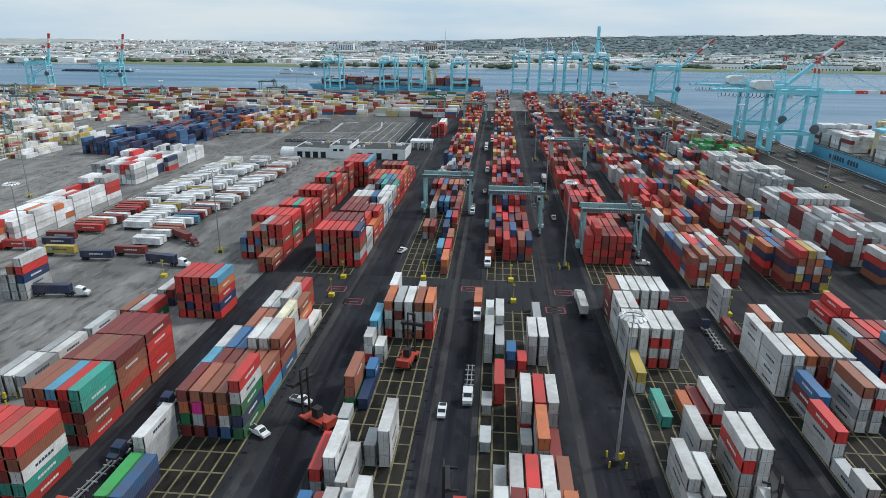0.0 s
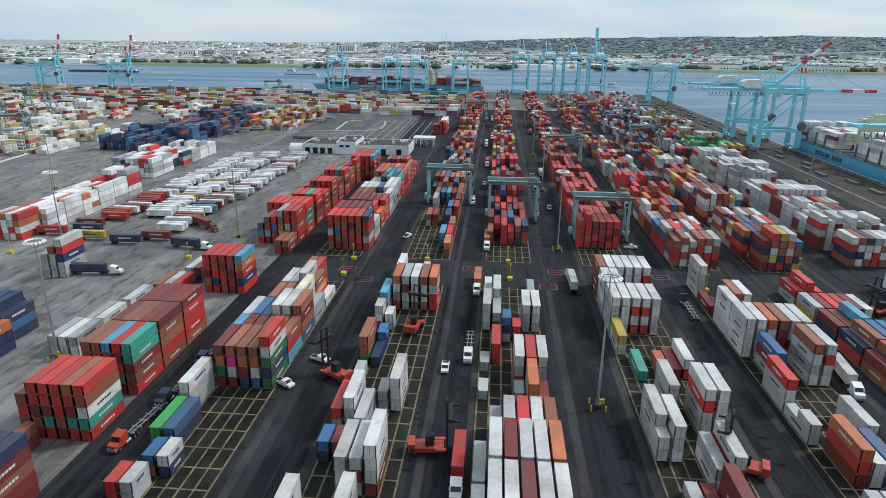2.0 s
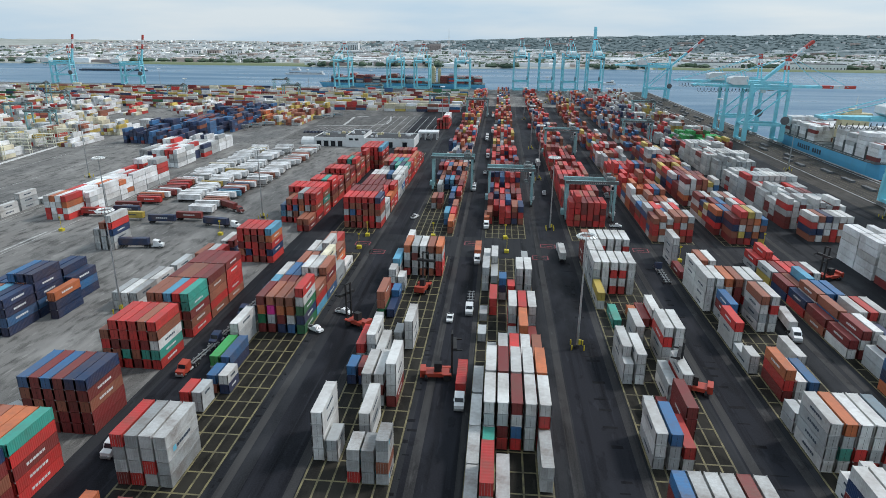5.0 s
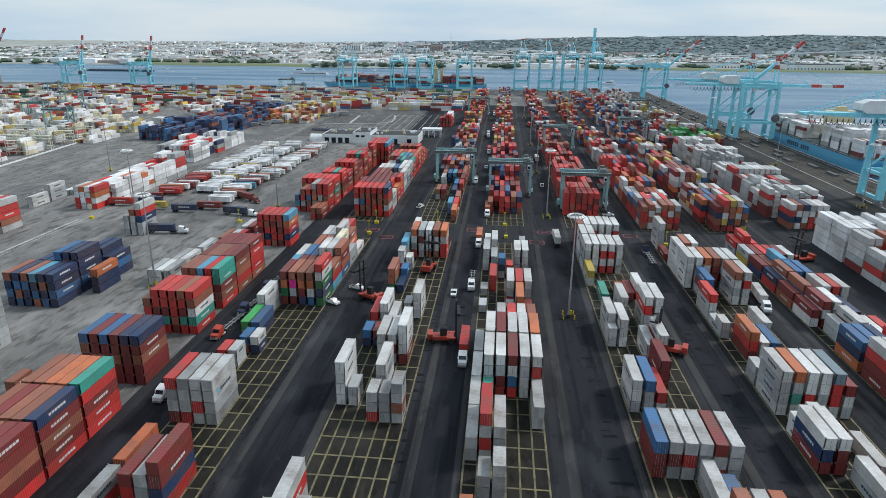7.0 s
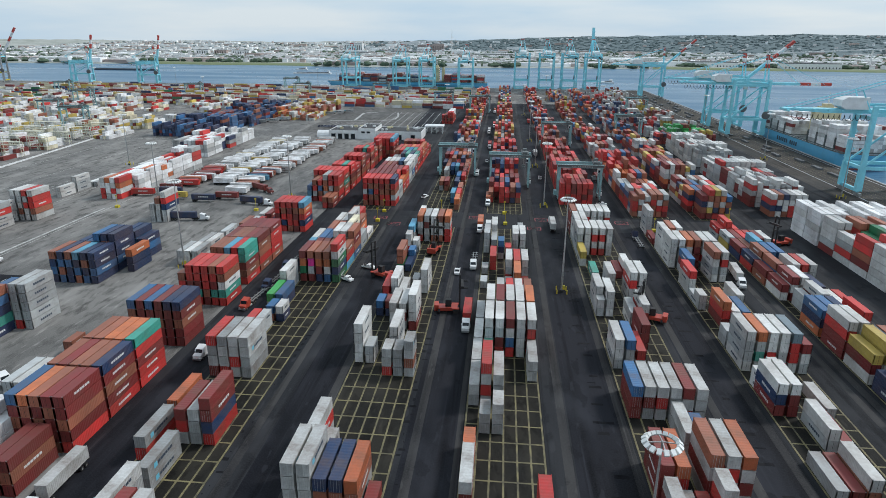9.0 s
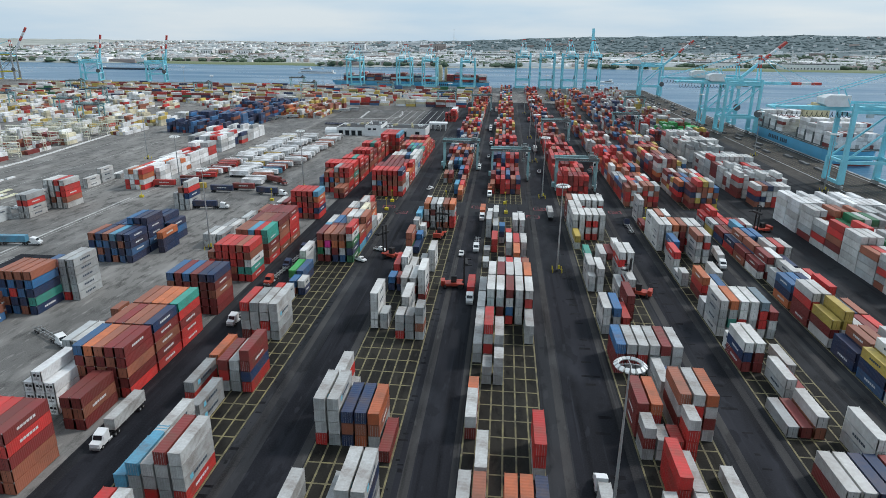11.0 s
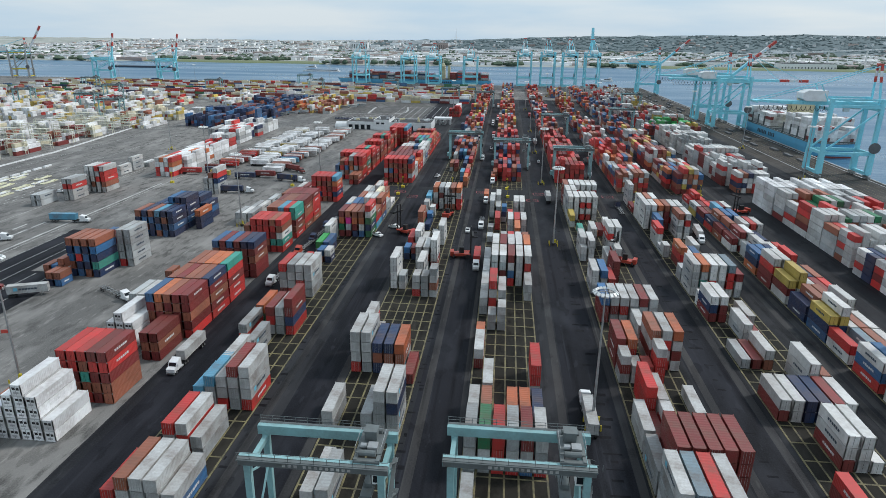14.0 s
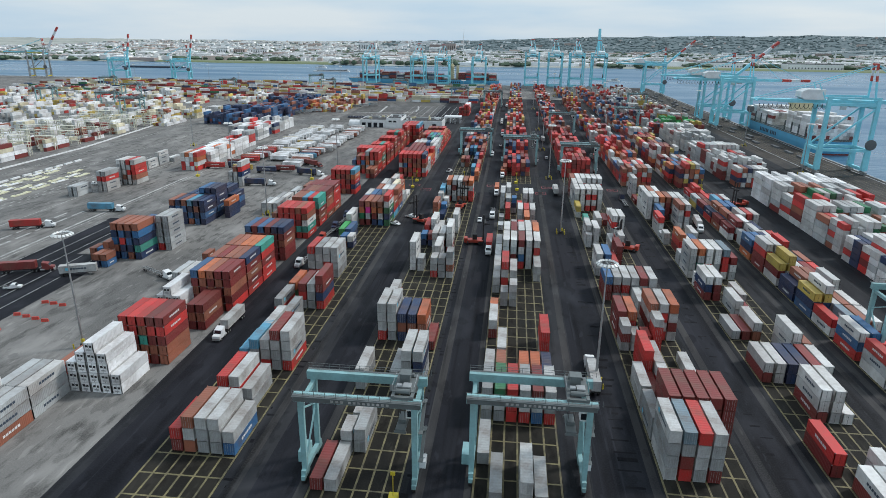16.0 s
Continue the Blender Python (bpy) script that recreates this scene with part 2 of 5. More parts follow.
# ---------------------------------------------------------------- mesh helpers
class Build:
    """Collects boxes, beams and discs into one mesh."""
    def __init__(self):
        self.v, self.f, self.mi = [], [], []

    def quad_box(self, lo, hi, mi=0, bottom=True):
        x0, y0, z0 = lo
        x1, y1, z1 = hi
        n = len(self.v)
        self.v += [(x0, y0, z0), (x1, y0, z0), (x1, y1, z0), (x0, y1, z0), (x0, y0, z1), (x1, y0, z1), (x1, y1, z1), (x0, y1, z1)]
        fs = [(4, 5, 6, 7), (0, 1, 5, 4), (1, 2, 6, 5), (2, 3, 7, 6), (3, 0, 4, 7)] + ([(3, 2, 1, 0)] if bottom else [])
        self.f += [tuple(n + i for i in q) for q in fs]
        self.mi += [mi] * len(fs)
        return self

    def box(self, c, size, mi=0):
        return self.quad_box([a - s / 2 for a, s in zip(c, size)], [a + s / 2 for a, s in zip(c, size)], mi)

    def beam(self, a, b, w, h=None, mi=0, w2=None):
        """A box-section member from a to b, which may taper."""
        h = h or w
        a, b = Vector(a), Vector(b)
        d = (b - a).normalized()
        up = Vector((0, 0, 1)) if abs(d.z) < 0.95 else Vector((0, 1, 0))
        s = d.cross(up).normalized()
        u = s.cross(d).normalized()
        k = (w2 or w) / w
        n = len(self.v)
        for p, q in ((a, 1), (b, k)):
            for i, j in ((-1, -1), (1, -1), (1, 1), (-1, 1)):
                self.v.append(tuple(p + s * (i * w / 2 * q) + u * (j * h / 2 * q)))
        fs = [(0, 1, 2, 3), (7, 6, 5, 4), (0, 4, 5, 1), (1, 5, 6, 2), (2, 6, 7, 3), (3, 7, 4, 0)]
        self.f += [tuple(n + i for i in q) for q in fs]
        self.mi += [mi] * 6
        return self

    def tube(self, a, b, r, r2=None, n=10, mi=0):
        a, b = Vector(a), Vector(b)
        d = (b - a).normalized()
        up = Vector((0, 0, 1)) if abs(d.z) < 0.9 else Vector((0, 1, 0))
        s = d.cross(up).normalized()
        u = s.cross(d).normalized()
        k = len(self.v)
        for p, q in ((a, r), (b, r if r2 is None else r2)):
            for i in range(n):
                t = 2 * math.pi * i / n
                self.v.append(tuple(p + s * (q * math.cos(t)) + u * (q * math.sin(t))))
        self.f += [(k + i, k + (i + 1) % n, k + n + (i + 1) % n, k + n + i) for i in range(n)]
        self.f += [tuple(k + i for i in range(n))[::-1], tuple(k + n + i for i in range(n))]
        self.mi += [mi] * (n + 2)
        return self

    def prism(self, pts, z0, z1, mi=0):
        """An upright prism on a plan outline."""
        k, n = len(self.v), len(pts)
        self.v += [(x, y, z0) for x, y in pts] + [(x, y, z1) for x, y in pts]
        self.f += [(k + i, k + (i + 1) % n, k + n + (i + 1) % n, k + n + i) for i in range(n)]
        self.f += [tuple(k + n + i for i in range(n)), tuple(k + i for i in range(n))[::-1]]
        self.mi += [mi] * (n + 2)
        return self

    def profile(self, pts, x0, x1, mi=0):
        """A side outline in y and z, drawn out along x."""
        k, n = len(self.v), len(pts)
        self.v += [(x0, y, z) for y, z in pts] + [(x1, y, z) for y, z in pts]
        self.f += [(k + i, k + n + i, k + n + (i + 1) % n, k + (i + 1) % n) for i in range(n)]
        self.f += [tuple(k + i for i in range(n)), tuple(k + n + i for i in range(n))[::-1]]
        self.mi += [mi] * (n + 2)
        return self

    def mesh(self, name, mats, clean=False):
        me = bpy.data.meshes.new(name)
        me.from_pydata(self.v, [], self.f)
        for m in (mats if isinstance(mats, (list, tuple)) else [mats]):
            me.materials.append(m)
        if any(self.mi):
            me.polygons.foreach_set("material_index", self.mi)
        if clean:
            bm = bmesh.new()
            bm.from_mesh(me)
            bmesh.ops.recalc_face_normals(bm, faces=bm.faces)
            bm.to_mesh(me)
            bm.free()
        me.update()
        return me


def part(name, build, material, parent=None, label="", m=None, clean=False):
    """Links a Build or a mesh as one object, under a thing where one is given."""
    me = build.mesh(name, material, clean) if isinstance(build, Build) else build
    ob = new(name, me)
    if parent is not None:
        ob.parent = parent
    if m is not None:
        ob.matrix_basis = m
    if label:
        ob["label"] = label
    return ob


def thing(name, label, category, group="", kind="", m=None):
    ob = new(name)
    if m is not None:
        ob.matrix_basis = m
    return tagged(ob, label, category, group, kind)


# ---------------------------------------------------------------- ground, quays, water, far shore
QX, QY = 239.0, 1015.0
land = Build().prism([(-1500, -900), (QX, -900), (QX, QY), (-1500, QY)], -4.5, 0)
tagged(part("ground", land, ASPHALT), "worn dark asphalt of a container yard with damp patches", "ground", kind="structure")
apron = Build()
apron.quad_box((192, -900, 0.0), (QX - 1.2, QY - 4, 0.012))
tagged(part("quay_apron", apron, QUAYC), "brownish concrete quay apron with crane rails", "quay", kind="structure")
cope = Build().quad_box((QX - 1.2, -900, 0.0), (QX, QY, 0.35)).quad_box((-1500, QY - 1.2, 0.0), (QX - 1.2, QY, 0.35))
tagged(part("quay_edge", cope, WLINE), "pale concrete edge beam along the quay", "kerb", kind="structure")
rails = Build()
for rx in (205, 235):
    rails.quad_box((rx - 0.3, -880, 0.012), (rx + 0.3, 960, 0.1))
for k in range(7):
    rails.quad_box((207.5 + k * 3.6, -880, 0.012), (207.65 + k * 3.6, 940, 0.03), 1)
tagged(part("crane_rail", rails, [STEEL, YELLOW]), "steel crane rails and painted lane lines on the quay", "rail", kind="structure")
fend = Build()
for k in range(96):
    yy = 40 + k * 9.6
    fend.quad_box((QX, yy, -3), (QX + 0.9, yy + 1.6, -0.2))
covers = Build()
hrg = random.Random(14)
for k in range(16):
    x, y = hrg.choice((211, 219, 226)), 560 + k * 19 + hrg.uniform(-4, 4)
    covers.quad_box((x - 1.3, y, 0.02), (x + 1.3, y + 12.5, 1.3))
    covers.quad_box((x - 1.1, y + 0.5, 1.3), (x + 1.1, y + 12, 1.6))
for k in range(9):
    x, y = hrg.choice((212, 220)), 330 + k * 22 + hrg.uniform(-5, 5)
    covers.quad_box((x - 1.3, y, 0.02), (x + 1.3, y + 12.5, 1.3))
tagged(part("flat_trailers", covers, ROOFG), "empty flat trailers parked on the quay", "trailers", kind="stuff")
tagged(part("quay_fender", fend, BLACK), "row of black rubber fenders along the quay wall", "fender", kind="structure")
sea = Build().quad_box((-4800, -1500, -3.4), (4800, 4700, -3.0))
tagged(part("water", sea, WATER), "grey-blue choppy bay water", "water", kind="structure")


def shore(x):
    return 1806 + 0.045 * x + 20 * math.sin(x / 210) + 12 * math.sin(x / 61)


# far bank: one sheet that rises into wooded hills
def rise(x, y):
    u = max(0.0, (y - 2750) / 1900)
    ridge = 34 + 84 / (1 + math.exp(-(x - 100) / 500))
    ridge *= 0.93 + 0.14 * noise.noise(Vector((x / 620, 3.1, 0))) + 0.05 * noise.noise(Vector((x / 120, 1.7, 0)))
    return 0.6 + ridge * min(1.0, u) ** 1.2 + 9 * min(1, u * 2) * noise.noise(Vector((x / 110, y / 150, 0)))


nx, ny = 170, 46
vs, fs = [], []
for j in range(ny + 1):
    for i in range(nx + 1):
        x = -4600 + 9200 * i / nx
        y0 = shore(x)
        y = y0 + (4650 - y0) * (j / ny) ** 1.5 - (3 if j == 0 else 0)
        vs.append((x, y, max(0.6, rise(x, y)) if j else -3.6))
for j in range(ny):
    for i in range(nx):
        a = j * (nx + 1) + i
        fs.append((a, a + 1, a + nx + 2, a + nx + 1))
me = bpy.data.meshes.new("far_bank")
me.from_pydata(vs, [], fs)
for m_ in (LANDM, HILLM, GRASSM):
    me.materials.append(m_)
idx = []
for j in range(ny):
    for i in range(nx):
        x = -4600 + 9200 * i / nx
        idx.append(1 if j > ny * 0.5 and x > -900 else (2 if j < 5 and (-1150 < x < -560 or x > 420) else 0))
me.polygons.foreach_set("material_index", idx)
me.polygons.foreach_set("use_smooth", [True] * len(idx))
tagged(new("far_bank", me), "low far shore that rises into wooded hills, coloured pale and blue-green for haze", "shore", kind="structure")

rng = random.Random(7)
houses = Build()
for k in range(7500):
    x = rng.uniform(-2600, 2900)
    d = 25 + 2600 * rng.random() ** 1.6
    y = min(shore(x) + d, 4500)
    g0 = max(0.6, rise(x, y)) - 0.5
    if g0 > 12 and rng.random() < (0.93 if x > -300 else 0.35):
        continue
    if d < 130 and (-1150 < x < -560 or x > 420):
        continue
    big = rng.random() < 0.13
    w, dd, h = (rng.uniform(30, 110), rng.uniform(15, 40), rng.uniform(7, 14)) if big else (rng.uniform(7, 18), rng.uniform(8, 14), rng.uniform(5, 10))
    mi = 0 if rng.random() < 0.72 else 1
    houses.quad_box((x - w / 2, y - dd / 2, g0 - 2), (x + w / 2, y + dd / 2, g0 + h), mi, bottom=False)
    if not big:
        n_ = len(houses.v)
        z = g0 + h
        houses.v += [(x - w / 2 - .5, y - dd / 2 - .5, z), (x + w / 2 + .5, y - dd / 2 - .5, z), (x + w / 2 + .5, y + dd / 2 + .5, z), (x - w / 2 - .5, y + dd / 2 + .5, z),
                     (x - w / 2, y, z + 3.2), (x + w / 2, y, z + 3.2)]
        houses.f += [(n_, n_ + 1, n_ + 5, n_ + 4), (n_ + 2, n_ + 3, n_ + 4, n_ + 5), (n_ + 1, n_ + 2, n_ + 5), (n_ + 3, n_, n_ + 4)]
        houses.mi += [2] * 4
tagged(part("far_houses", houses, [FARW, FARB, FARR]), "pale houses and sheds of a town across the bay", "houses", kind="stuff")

woods, hillwoods = Build(), Build()
def clump(b, x, y, z, r, h, rg):
    """A ragged crown: a lumpy low-sided blob."""
    k = len(b.v)
    n = 6
    for zz, q in ((0.0, 0.75), (0.45, 1.0), (0.8, 0.65)):
        for i in range(n):
            t = 2 * math.pi * (i + rg.random() * .6) / n
            q2 = q * r * rg.uniform(0.7, 1.25)
            b.v.append((x + q2 * math.cos(t), y + q2 * math.sin(t), z + h * zz * rg.uniform(0.85, 1.15)))
    b.v.append((x + rg.uniform(-.3, .3) * r, y, z + h))
    for j in range(2):
        for i in range(n):
            b.f.append((k + j * n + i, k + j * n + (i + 1) % n, k + (j + 1) * n + (i + 1) % n, k + (j + 1) * n + i))
    for i in range(n):
        b.f.append((k + 2 * n + i, k + 2 * n + (i + 1) % n, k + 3 * n))
    b.mi += [0] * (3 * n)
for k in range(11000):
    x = rng.uniform(-2700, 3000)
    d = 6 + 2700 * rng.random() ** 1.35
    if d < 110 and (-1150 < x < -560 or x > 420):
        d += 110
    y = min(shore(x) + d, 4600)
    if y < 3300 and noise.noise(Vector((x / 160, d / 120, 0.5))) < -0.12:
        continue
    if y > 2700 and x < -500 and rng.random() < 0.6:
        continue
    if y < 3100:
        clump(woods, x, y, max(0.6, rise(x, y)) - 1, rng.uniform(7, 16), rng.uniform(8, 14), rng)
    else:
        clump(hillwoods, x, y, max(0.6, rise(x, y)) - 2, rng.uniform(8, 14), rng.uniform(5, 8), rng)
tagged(part("hill_trees", hillwoods, LEAF), "dense woods on the far hills, tinted blue-green for haze", "trees", kind="stuff")
tagged(part("far_trees", woods, LEAFB), "dark green trees along the far bank", "trees", kind="stuff")

# ---------------------------------------------------------------- yard lanes and painted grids
ROW = 2.9
SCUFF = tarmac("rubber_scuff", (0.009, 0.009, 0.011), (0.005, 0.005, 0.006), 0.4, 1.0)
BLOCKS = {"A": -70.1, "B": -34.4, "C": -2.5, "D": 35.2, "E": 69.2, "F": 99.2}
LANES = {"A": (-81.3, -70.2), "B": (-45.6, -35.7), "C": (-15.4, -4.1), "D": (21.1, 33.2), "E": (54.9, 67.6)}
for nm, (x0, x1) in LANES.items():
    b = Build().quad_box((x0, -150, 0.0), (x1, 188, 0.008)).quad_box((x0, 214, 0.0), (x1, 760, 0.008))
    tagged(part(f"yard_lane_{nm.lower()}", b, DARK), "dark damp asphalt driving lane between container blocks", "lane", kind="structure")
base = Build().quad_box((-84.5, -150, 0.0), (192, 760, 0.004))
tagged(part("block_yard", base, BASE), "dark worn asphalt under the crane-served container blocks", "yard surface", kind="structure")
lot = Build().quad_box((-182, 470, 0.0), (-84.5, 684, 0.004))
tagged(part("truck_park", lot, LOT), "grey asphalt truck park behind the workshop", "truck park", kind="structure")
gate = Build().quad_box((-187, -150, 0.0), (-151.5, 58, 0.008)).quad_box((-187, 58, 0.0), (-169, 108, 0.008))
tagged(part("gate_road", gate, DARK), "dark asphalt gate road along the yard", "road", kind="structure")
scuff = Build()
srg = random.Random(4)
for x0, x1, n in ((26.7, 31.7, 90), (-17.2, -14.1, 120), (-52.7, -50.1, 90), (58.5, 63.1, 70)):
    for k in range(n):
        y = -140 + k * 330 / n + srg.uniform(-1.2, 1.2)
        if srg.random() < 0.7:
            scuff.quad_box((x0 + srg.uniform(0, 2.0), y, 0.0), (x1 - srg.uniform(0, 2.0), y + srg.uniform(0.3, 1.3), 0.016 + 0.0001 * (k % 7)))
tagged(part("scuffed_patch", scuff, SCUFF), "black rubber scuffs across the crane lanes", "stain", kind="structure")
for x0, x1 in ((-50.3, -48.4), (-36.9, -34.9), (-14.1, -12.1), (-4.3, -3.0), (18.7, 20.7), (32.6, 34.4), (55.4, 57.5), (65.4, 67.5), (92.2, 94.2), (95.5, 97.6), (120.0, 122.0)):
    strip = Build().quad_box((x0, -150, 0.0), (x1, 760, 0.02))
    tagged(part("crane_runway", strip, CONC), "worn pale concrete runway strips for the yard cranes", "runway", kind="structure")
for nm, x0 in BLOCKS.items():
    grid = Build()
    for y0, y1 in ((-140, 188), (214, 420)):
        grid.quad_box((x0 - 0.3, y0, 0.0), (x0 + 6 * ROW + 0.3, y1, 0.012), 1)
        for r in range(7):
            grid.quad_box((x0 + r * ROW - 0.2, y0, 0.012), (x0 + r * ROW + 0.2, y1, 0.05))
        yy = y0
        k = 0
        while yy < y1:
            grid.quad_box((x0, yy - 0.2, 0.012), (x0 + 6 * ROW, yy + 0.2, 0.04))
            yy += 6.4
    tagged(part(f"block_grid_{nm.lower()}", grid, [YELLOW, BLOCKD]), "worn yellow slot lines over dark asphalt in a container block", "slot lines", kind="structure")

# ---------------------------------------------------------------- containers
HI = {40: 2.9, 20: 2.59}
LEN = {40: 12.19, 20: 6.06}
CW = 2.44


def container_mesh(colour, size):
    L, H = LEN[size], HI[size]
    b = Build()
    for sx in (-1, 1):
        x = sx * CW / 2
        for y in (0.0, L - 0.16):
            b.quad_box((min(x, x - sx * 0.16), y, 0), (max(x, x - sx * 0.16), y + 0.16, H))
        b.quad_box((min(x, x - sx * 0.1), 0.16, 0.06), (max(x, x - sx * 0.1), L - 0.16, 0.2))
        b.quad_box((min(x, x - sx * 0.08), 0.16, H - 0.22), (max(x, x - sx * 0.08), L - 0.16, H - 0.11))
        # trapezoid ribs of the side sheet
        n = 26 if size == 40 else 13
        step = (L - 0.32) / n
        k = len(b.v)
        ys = []
        for i in range(n):
            a = 0.16 + i * step
            ys += [(a, 0.0), (a + step * 0.3, 0.0), (a + step * 0.5, 0.045), (a + step * 0.8, 0.045)]
        ys.append((L - 0.16, 0.0))
        for y, dx in ys:
            xx = x - sx * (0.02 + dx)
            b.v += [(xx, y, 0.2), (xx, y, H - 0.2)]
        for i in range(len(ys) - 1):
            q = (k + 2 * i, k + 2 * i + 2, k + 2 * i + 3, k + 2 * i + 1)
            b.f.append(q if sx > 0 else q[::-1])
            b.mi.append(0)
    # roof with shallow cross ribs, and the closed end wall
    n = 14 if size == 40 else 7
    step = (L - 0.2) / n
    k = len(b.v)
    zs = []
    for i in range(n):
        a = 0.1 + i * step
        zs += [(a, 0.0), (a + step * 0.35, 0.0), (a + step * 0.5, 0.022), (a + step * 0.85, 0.022)]
    zs.append((L - 0.1, 0.0))
    for y, dz in zs:
        b.v += [(-CW / 2 + 0.05, y, H - 0.13 + dz), (CW / 2 - 0.05, y, H - 0.13 + dz)]
    for i in range(len(zs) - 1):
        b.f.append((k + 2 * i, k + 2 * i + 1, k + 2 * i + 3, k + 2 * i + 2))
        b.mi.append(0)
    for y, lo in ((0, 0.0), (L - 0.1, 0.0)):
        b.quad_box((-CW / 2 + 0.16, y, H - 0.24), (CW / 2 - 0.16, y + 0.1, H - 0.12))
        b.quad_box((-CW / 2 + 0.16, y, 0.05), (CW / 2 - 0.16, y + 0.1, 0.19))
    b.quad_box((-CW / 2 + 0.1, L - 0.12, 0.1), (CW / 2 - 0.1, L - 0.06, H - 0.16))
    for i in range(7):
        x = -1.0 + i * 0.29
        b.quad_box((x, L - 0.06, 0.17), (x + 0.15, L - 0.025, H - 0.13))
    b.quad_box((-CW / 2 + 0.1, 0.3, 0.08), (CW / 2 - 0.1, L - 0.2, 0.14))
    return b.mesh(f"container_{size}", BOX[colour])


def door_mesh(colour, size, side):
    H = HI[size]
    x0, x1 = (-CW / 2 + 0.17, -0.01) if side < 0 else (0.01, CW / 2 - 0.17)
    b = Build().quad_box((x0, 0.03, 0.18), (x1, 0.085, H - 0.24))
    for i in range(3):
        z = 0.32 + i * (H - 0.62) / 3
        b.quad_box((x0 + 0.08, 0.008, z), (x1 - 0.08, 0.03, z + (H - 0.62) / 3 - 0.16))
    for f in (0.28, 0.72):
        x = x0 + (x1 - x0) * f
        b.quad_box((x - 0.025, -0.035, 0.1), (x + 0.025, 0.01, H - 0.16), 1)
    return b.mesh("container_door", [BOX[colour], STEEL])


def marking_mesh(colour, size, sx=1):
    """Plain bars where the carrier's name stands on the long side."""
    L, H = LEN[size], HI[size]
    ink = 1 if colour in "wgcyl" else 0
    b = Build()
    for sx in (sx,):
        x = sx * (CW / 2 - 0.015)
        lo, hi = min(x, x + sx * 0.02), max(x, x + sx * 0.02)
        n = 6
        s = L * 0.075
        start = L * 0.30
        for i in range(n):
            b.quad_box((lo, start + i * s, H * 0.42), (hi, start + i * s + s * 0.8, H * 0.62), ink)
        if ink:
            b.quad_box((lo, start - s * 1.7, H * 0.34), (hi, start - s * 0.4, H * 0.72), 2)
    return b.mesh("side_marking", [TYPE_LIGHT, TYPE_DARK, TYPE_BLUE])


_cache = {}
def parts_of(colour, size):
    if (colour, size) not in _cache:
        _cache[colour, size] = (container_mesh(colour, size), door_mesh(colour, size, -1), door_mesh(colour, size, 1), marking_mesh(colour, size))
    return _cache[colour, size]


crng = random.Random(11)
count = 0
def put_container(x, y, z, colour, size, turn=0.0, where="stacked in a block", marked=None):
    """One steel container; x is its middle, y its near end."""
    global count
    body, dl, dr, mk = parts_of(colour, size)
    flip = crng.random() < 0.3
    L = LEN[size]
    m = pose(x + crng.uniform(-.05, .05), y + crng.uniform(-.08, .08), z, 0, 0, turn)
    if flip:
        m = m @ pose(0, L, 0, 0, 0, 180)
    ob = part("shipping_container", body, None, m=m)
    tagged(ob, f"{PAINT[colour][0]} {'long' if size == 40 else 'short'} steel container {where}", "shipping container", "stacked shipping containers")
    part("door", dl, None, ob)
    part("door", dr, None, ob)
    if (marked is None and crng.random() < 0.6) or marked:
        part("side_marking", mk, None, ob)
    count += 1
    return ob


joined = {}
JKEYS = list(PAINT)
def ribbed_box(b, x, y, z, L, H, mi, ribs):
    """One container as a single ribbed shell with two locking bars, for the joined stacks."""
    hw, d, s = CW / 2, 0.04, L / ribs
    right, left = [], []
    for i in range(ribs):
        for f, dd in ((0, 0.0), (0.3, 0.0), (0.5, d), (0.8, d)):
            right.append((x + hw - dd, y + (i + f) * s))
            left.append((x - hw + dd, y + (i + f) * s))
    right.append((x + hw, y + L))
    left.append((x - hw, y + L))
    b.prism(right + left[::-1], z + 0.06, z + H - 0.12, mi)
    for cx in (x - hw + 0.09, x + hw - 0.09):
        for cy in (y + 0.09, y + L - 0.09):
            b.quad_box((cx - 0.09, cy - 0.09, z), (cx + 0.09, cy + 0.09, z + H), mi)
        for cz in (z, z + H - 0.17):
            b.quad_box((cx - 0.1, y - 0.03, cz), (cx + 0.1, y + 0.12, cz + 0.17), len(JKEYS))
    if crng.random() < 0.55:
        ink = len(JKEYS) + (3 if JKEYS[mi] in "wgcyl" else 2)
        s2 = L * 0.07
        for sx in (-1, 1):
            for i in range(6):
                ya = y + L * 0.28 + i * s2
                xa = x + sx * hw
                b.quad_box((min(xa, xa + sx * 0.02), ya, z + H * 0.42), (max(xa, xa + sx * 0.02), ya + s2 * 0.8, z + H * 0.62), ink)
    if JKEYS[mi] == "W":
        # cooling unit: fan openings and grille on the end
        b.quad_box((x - 0.75, y - 0.03, z + H * 0.52), (x - 0.1, y + 0.02, z + H * 0.74), len(JKEYS) + 1)
        b.quad_box((x + 0.2, y - 0.03, z + H * 0.5), (x + 0.8, y + 0.02, z + H * 0.72), len(JKEYS) + 1)
        b.quad_box((x - 0.6, y - 0.03, z + H * 0.2), (x + 0.5, y + 0.02, z + H * 0.34), len(JKEYS))
    for f in (() if JKEYS[mi] == "W" else (-0.75, -0.3, 0.3, 0.75)):
        b.quad_box((x + f - 0.03, y - 0.05, z + 0.12), (x + f + 0.03, y, z + H - 0.2), mi)
    b.quad_box((x - 0.02, y - 0.03, z + 0.1), (x + 0.02, y, z + H - 0.1), len(JKEYS) + 1)
    b.quad_box((x - hw, y - 0.04, z + H - 0.26), (x + hw, y + 0.02, z + H - 0.13), mi)
    b.quad_box((x - hw, y - 0.04, z + 0.06), (x + hw, y + 0.02, z + 0.2), mi)


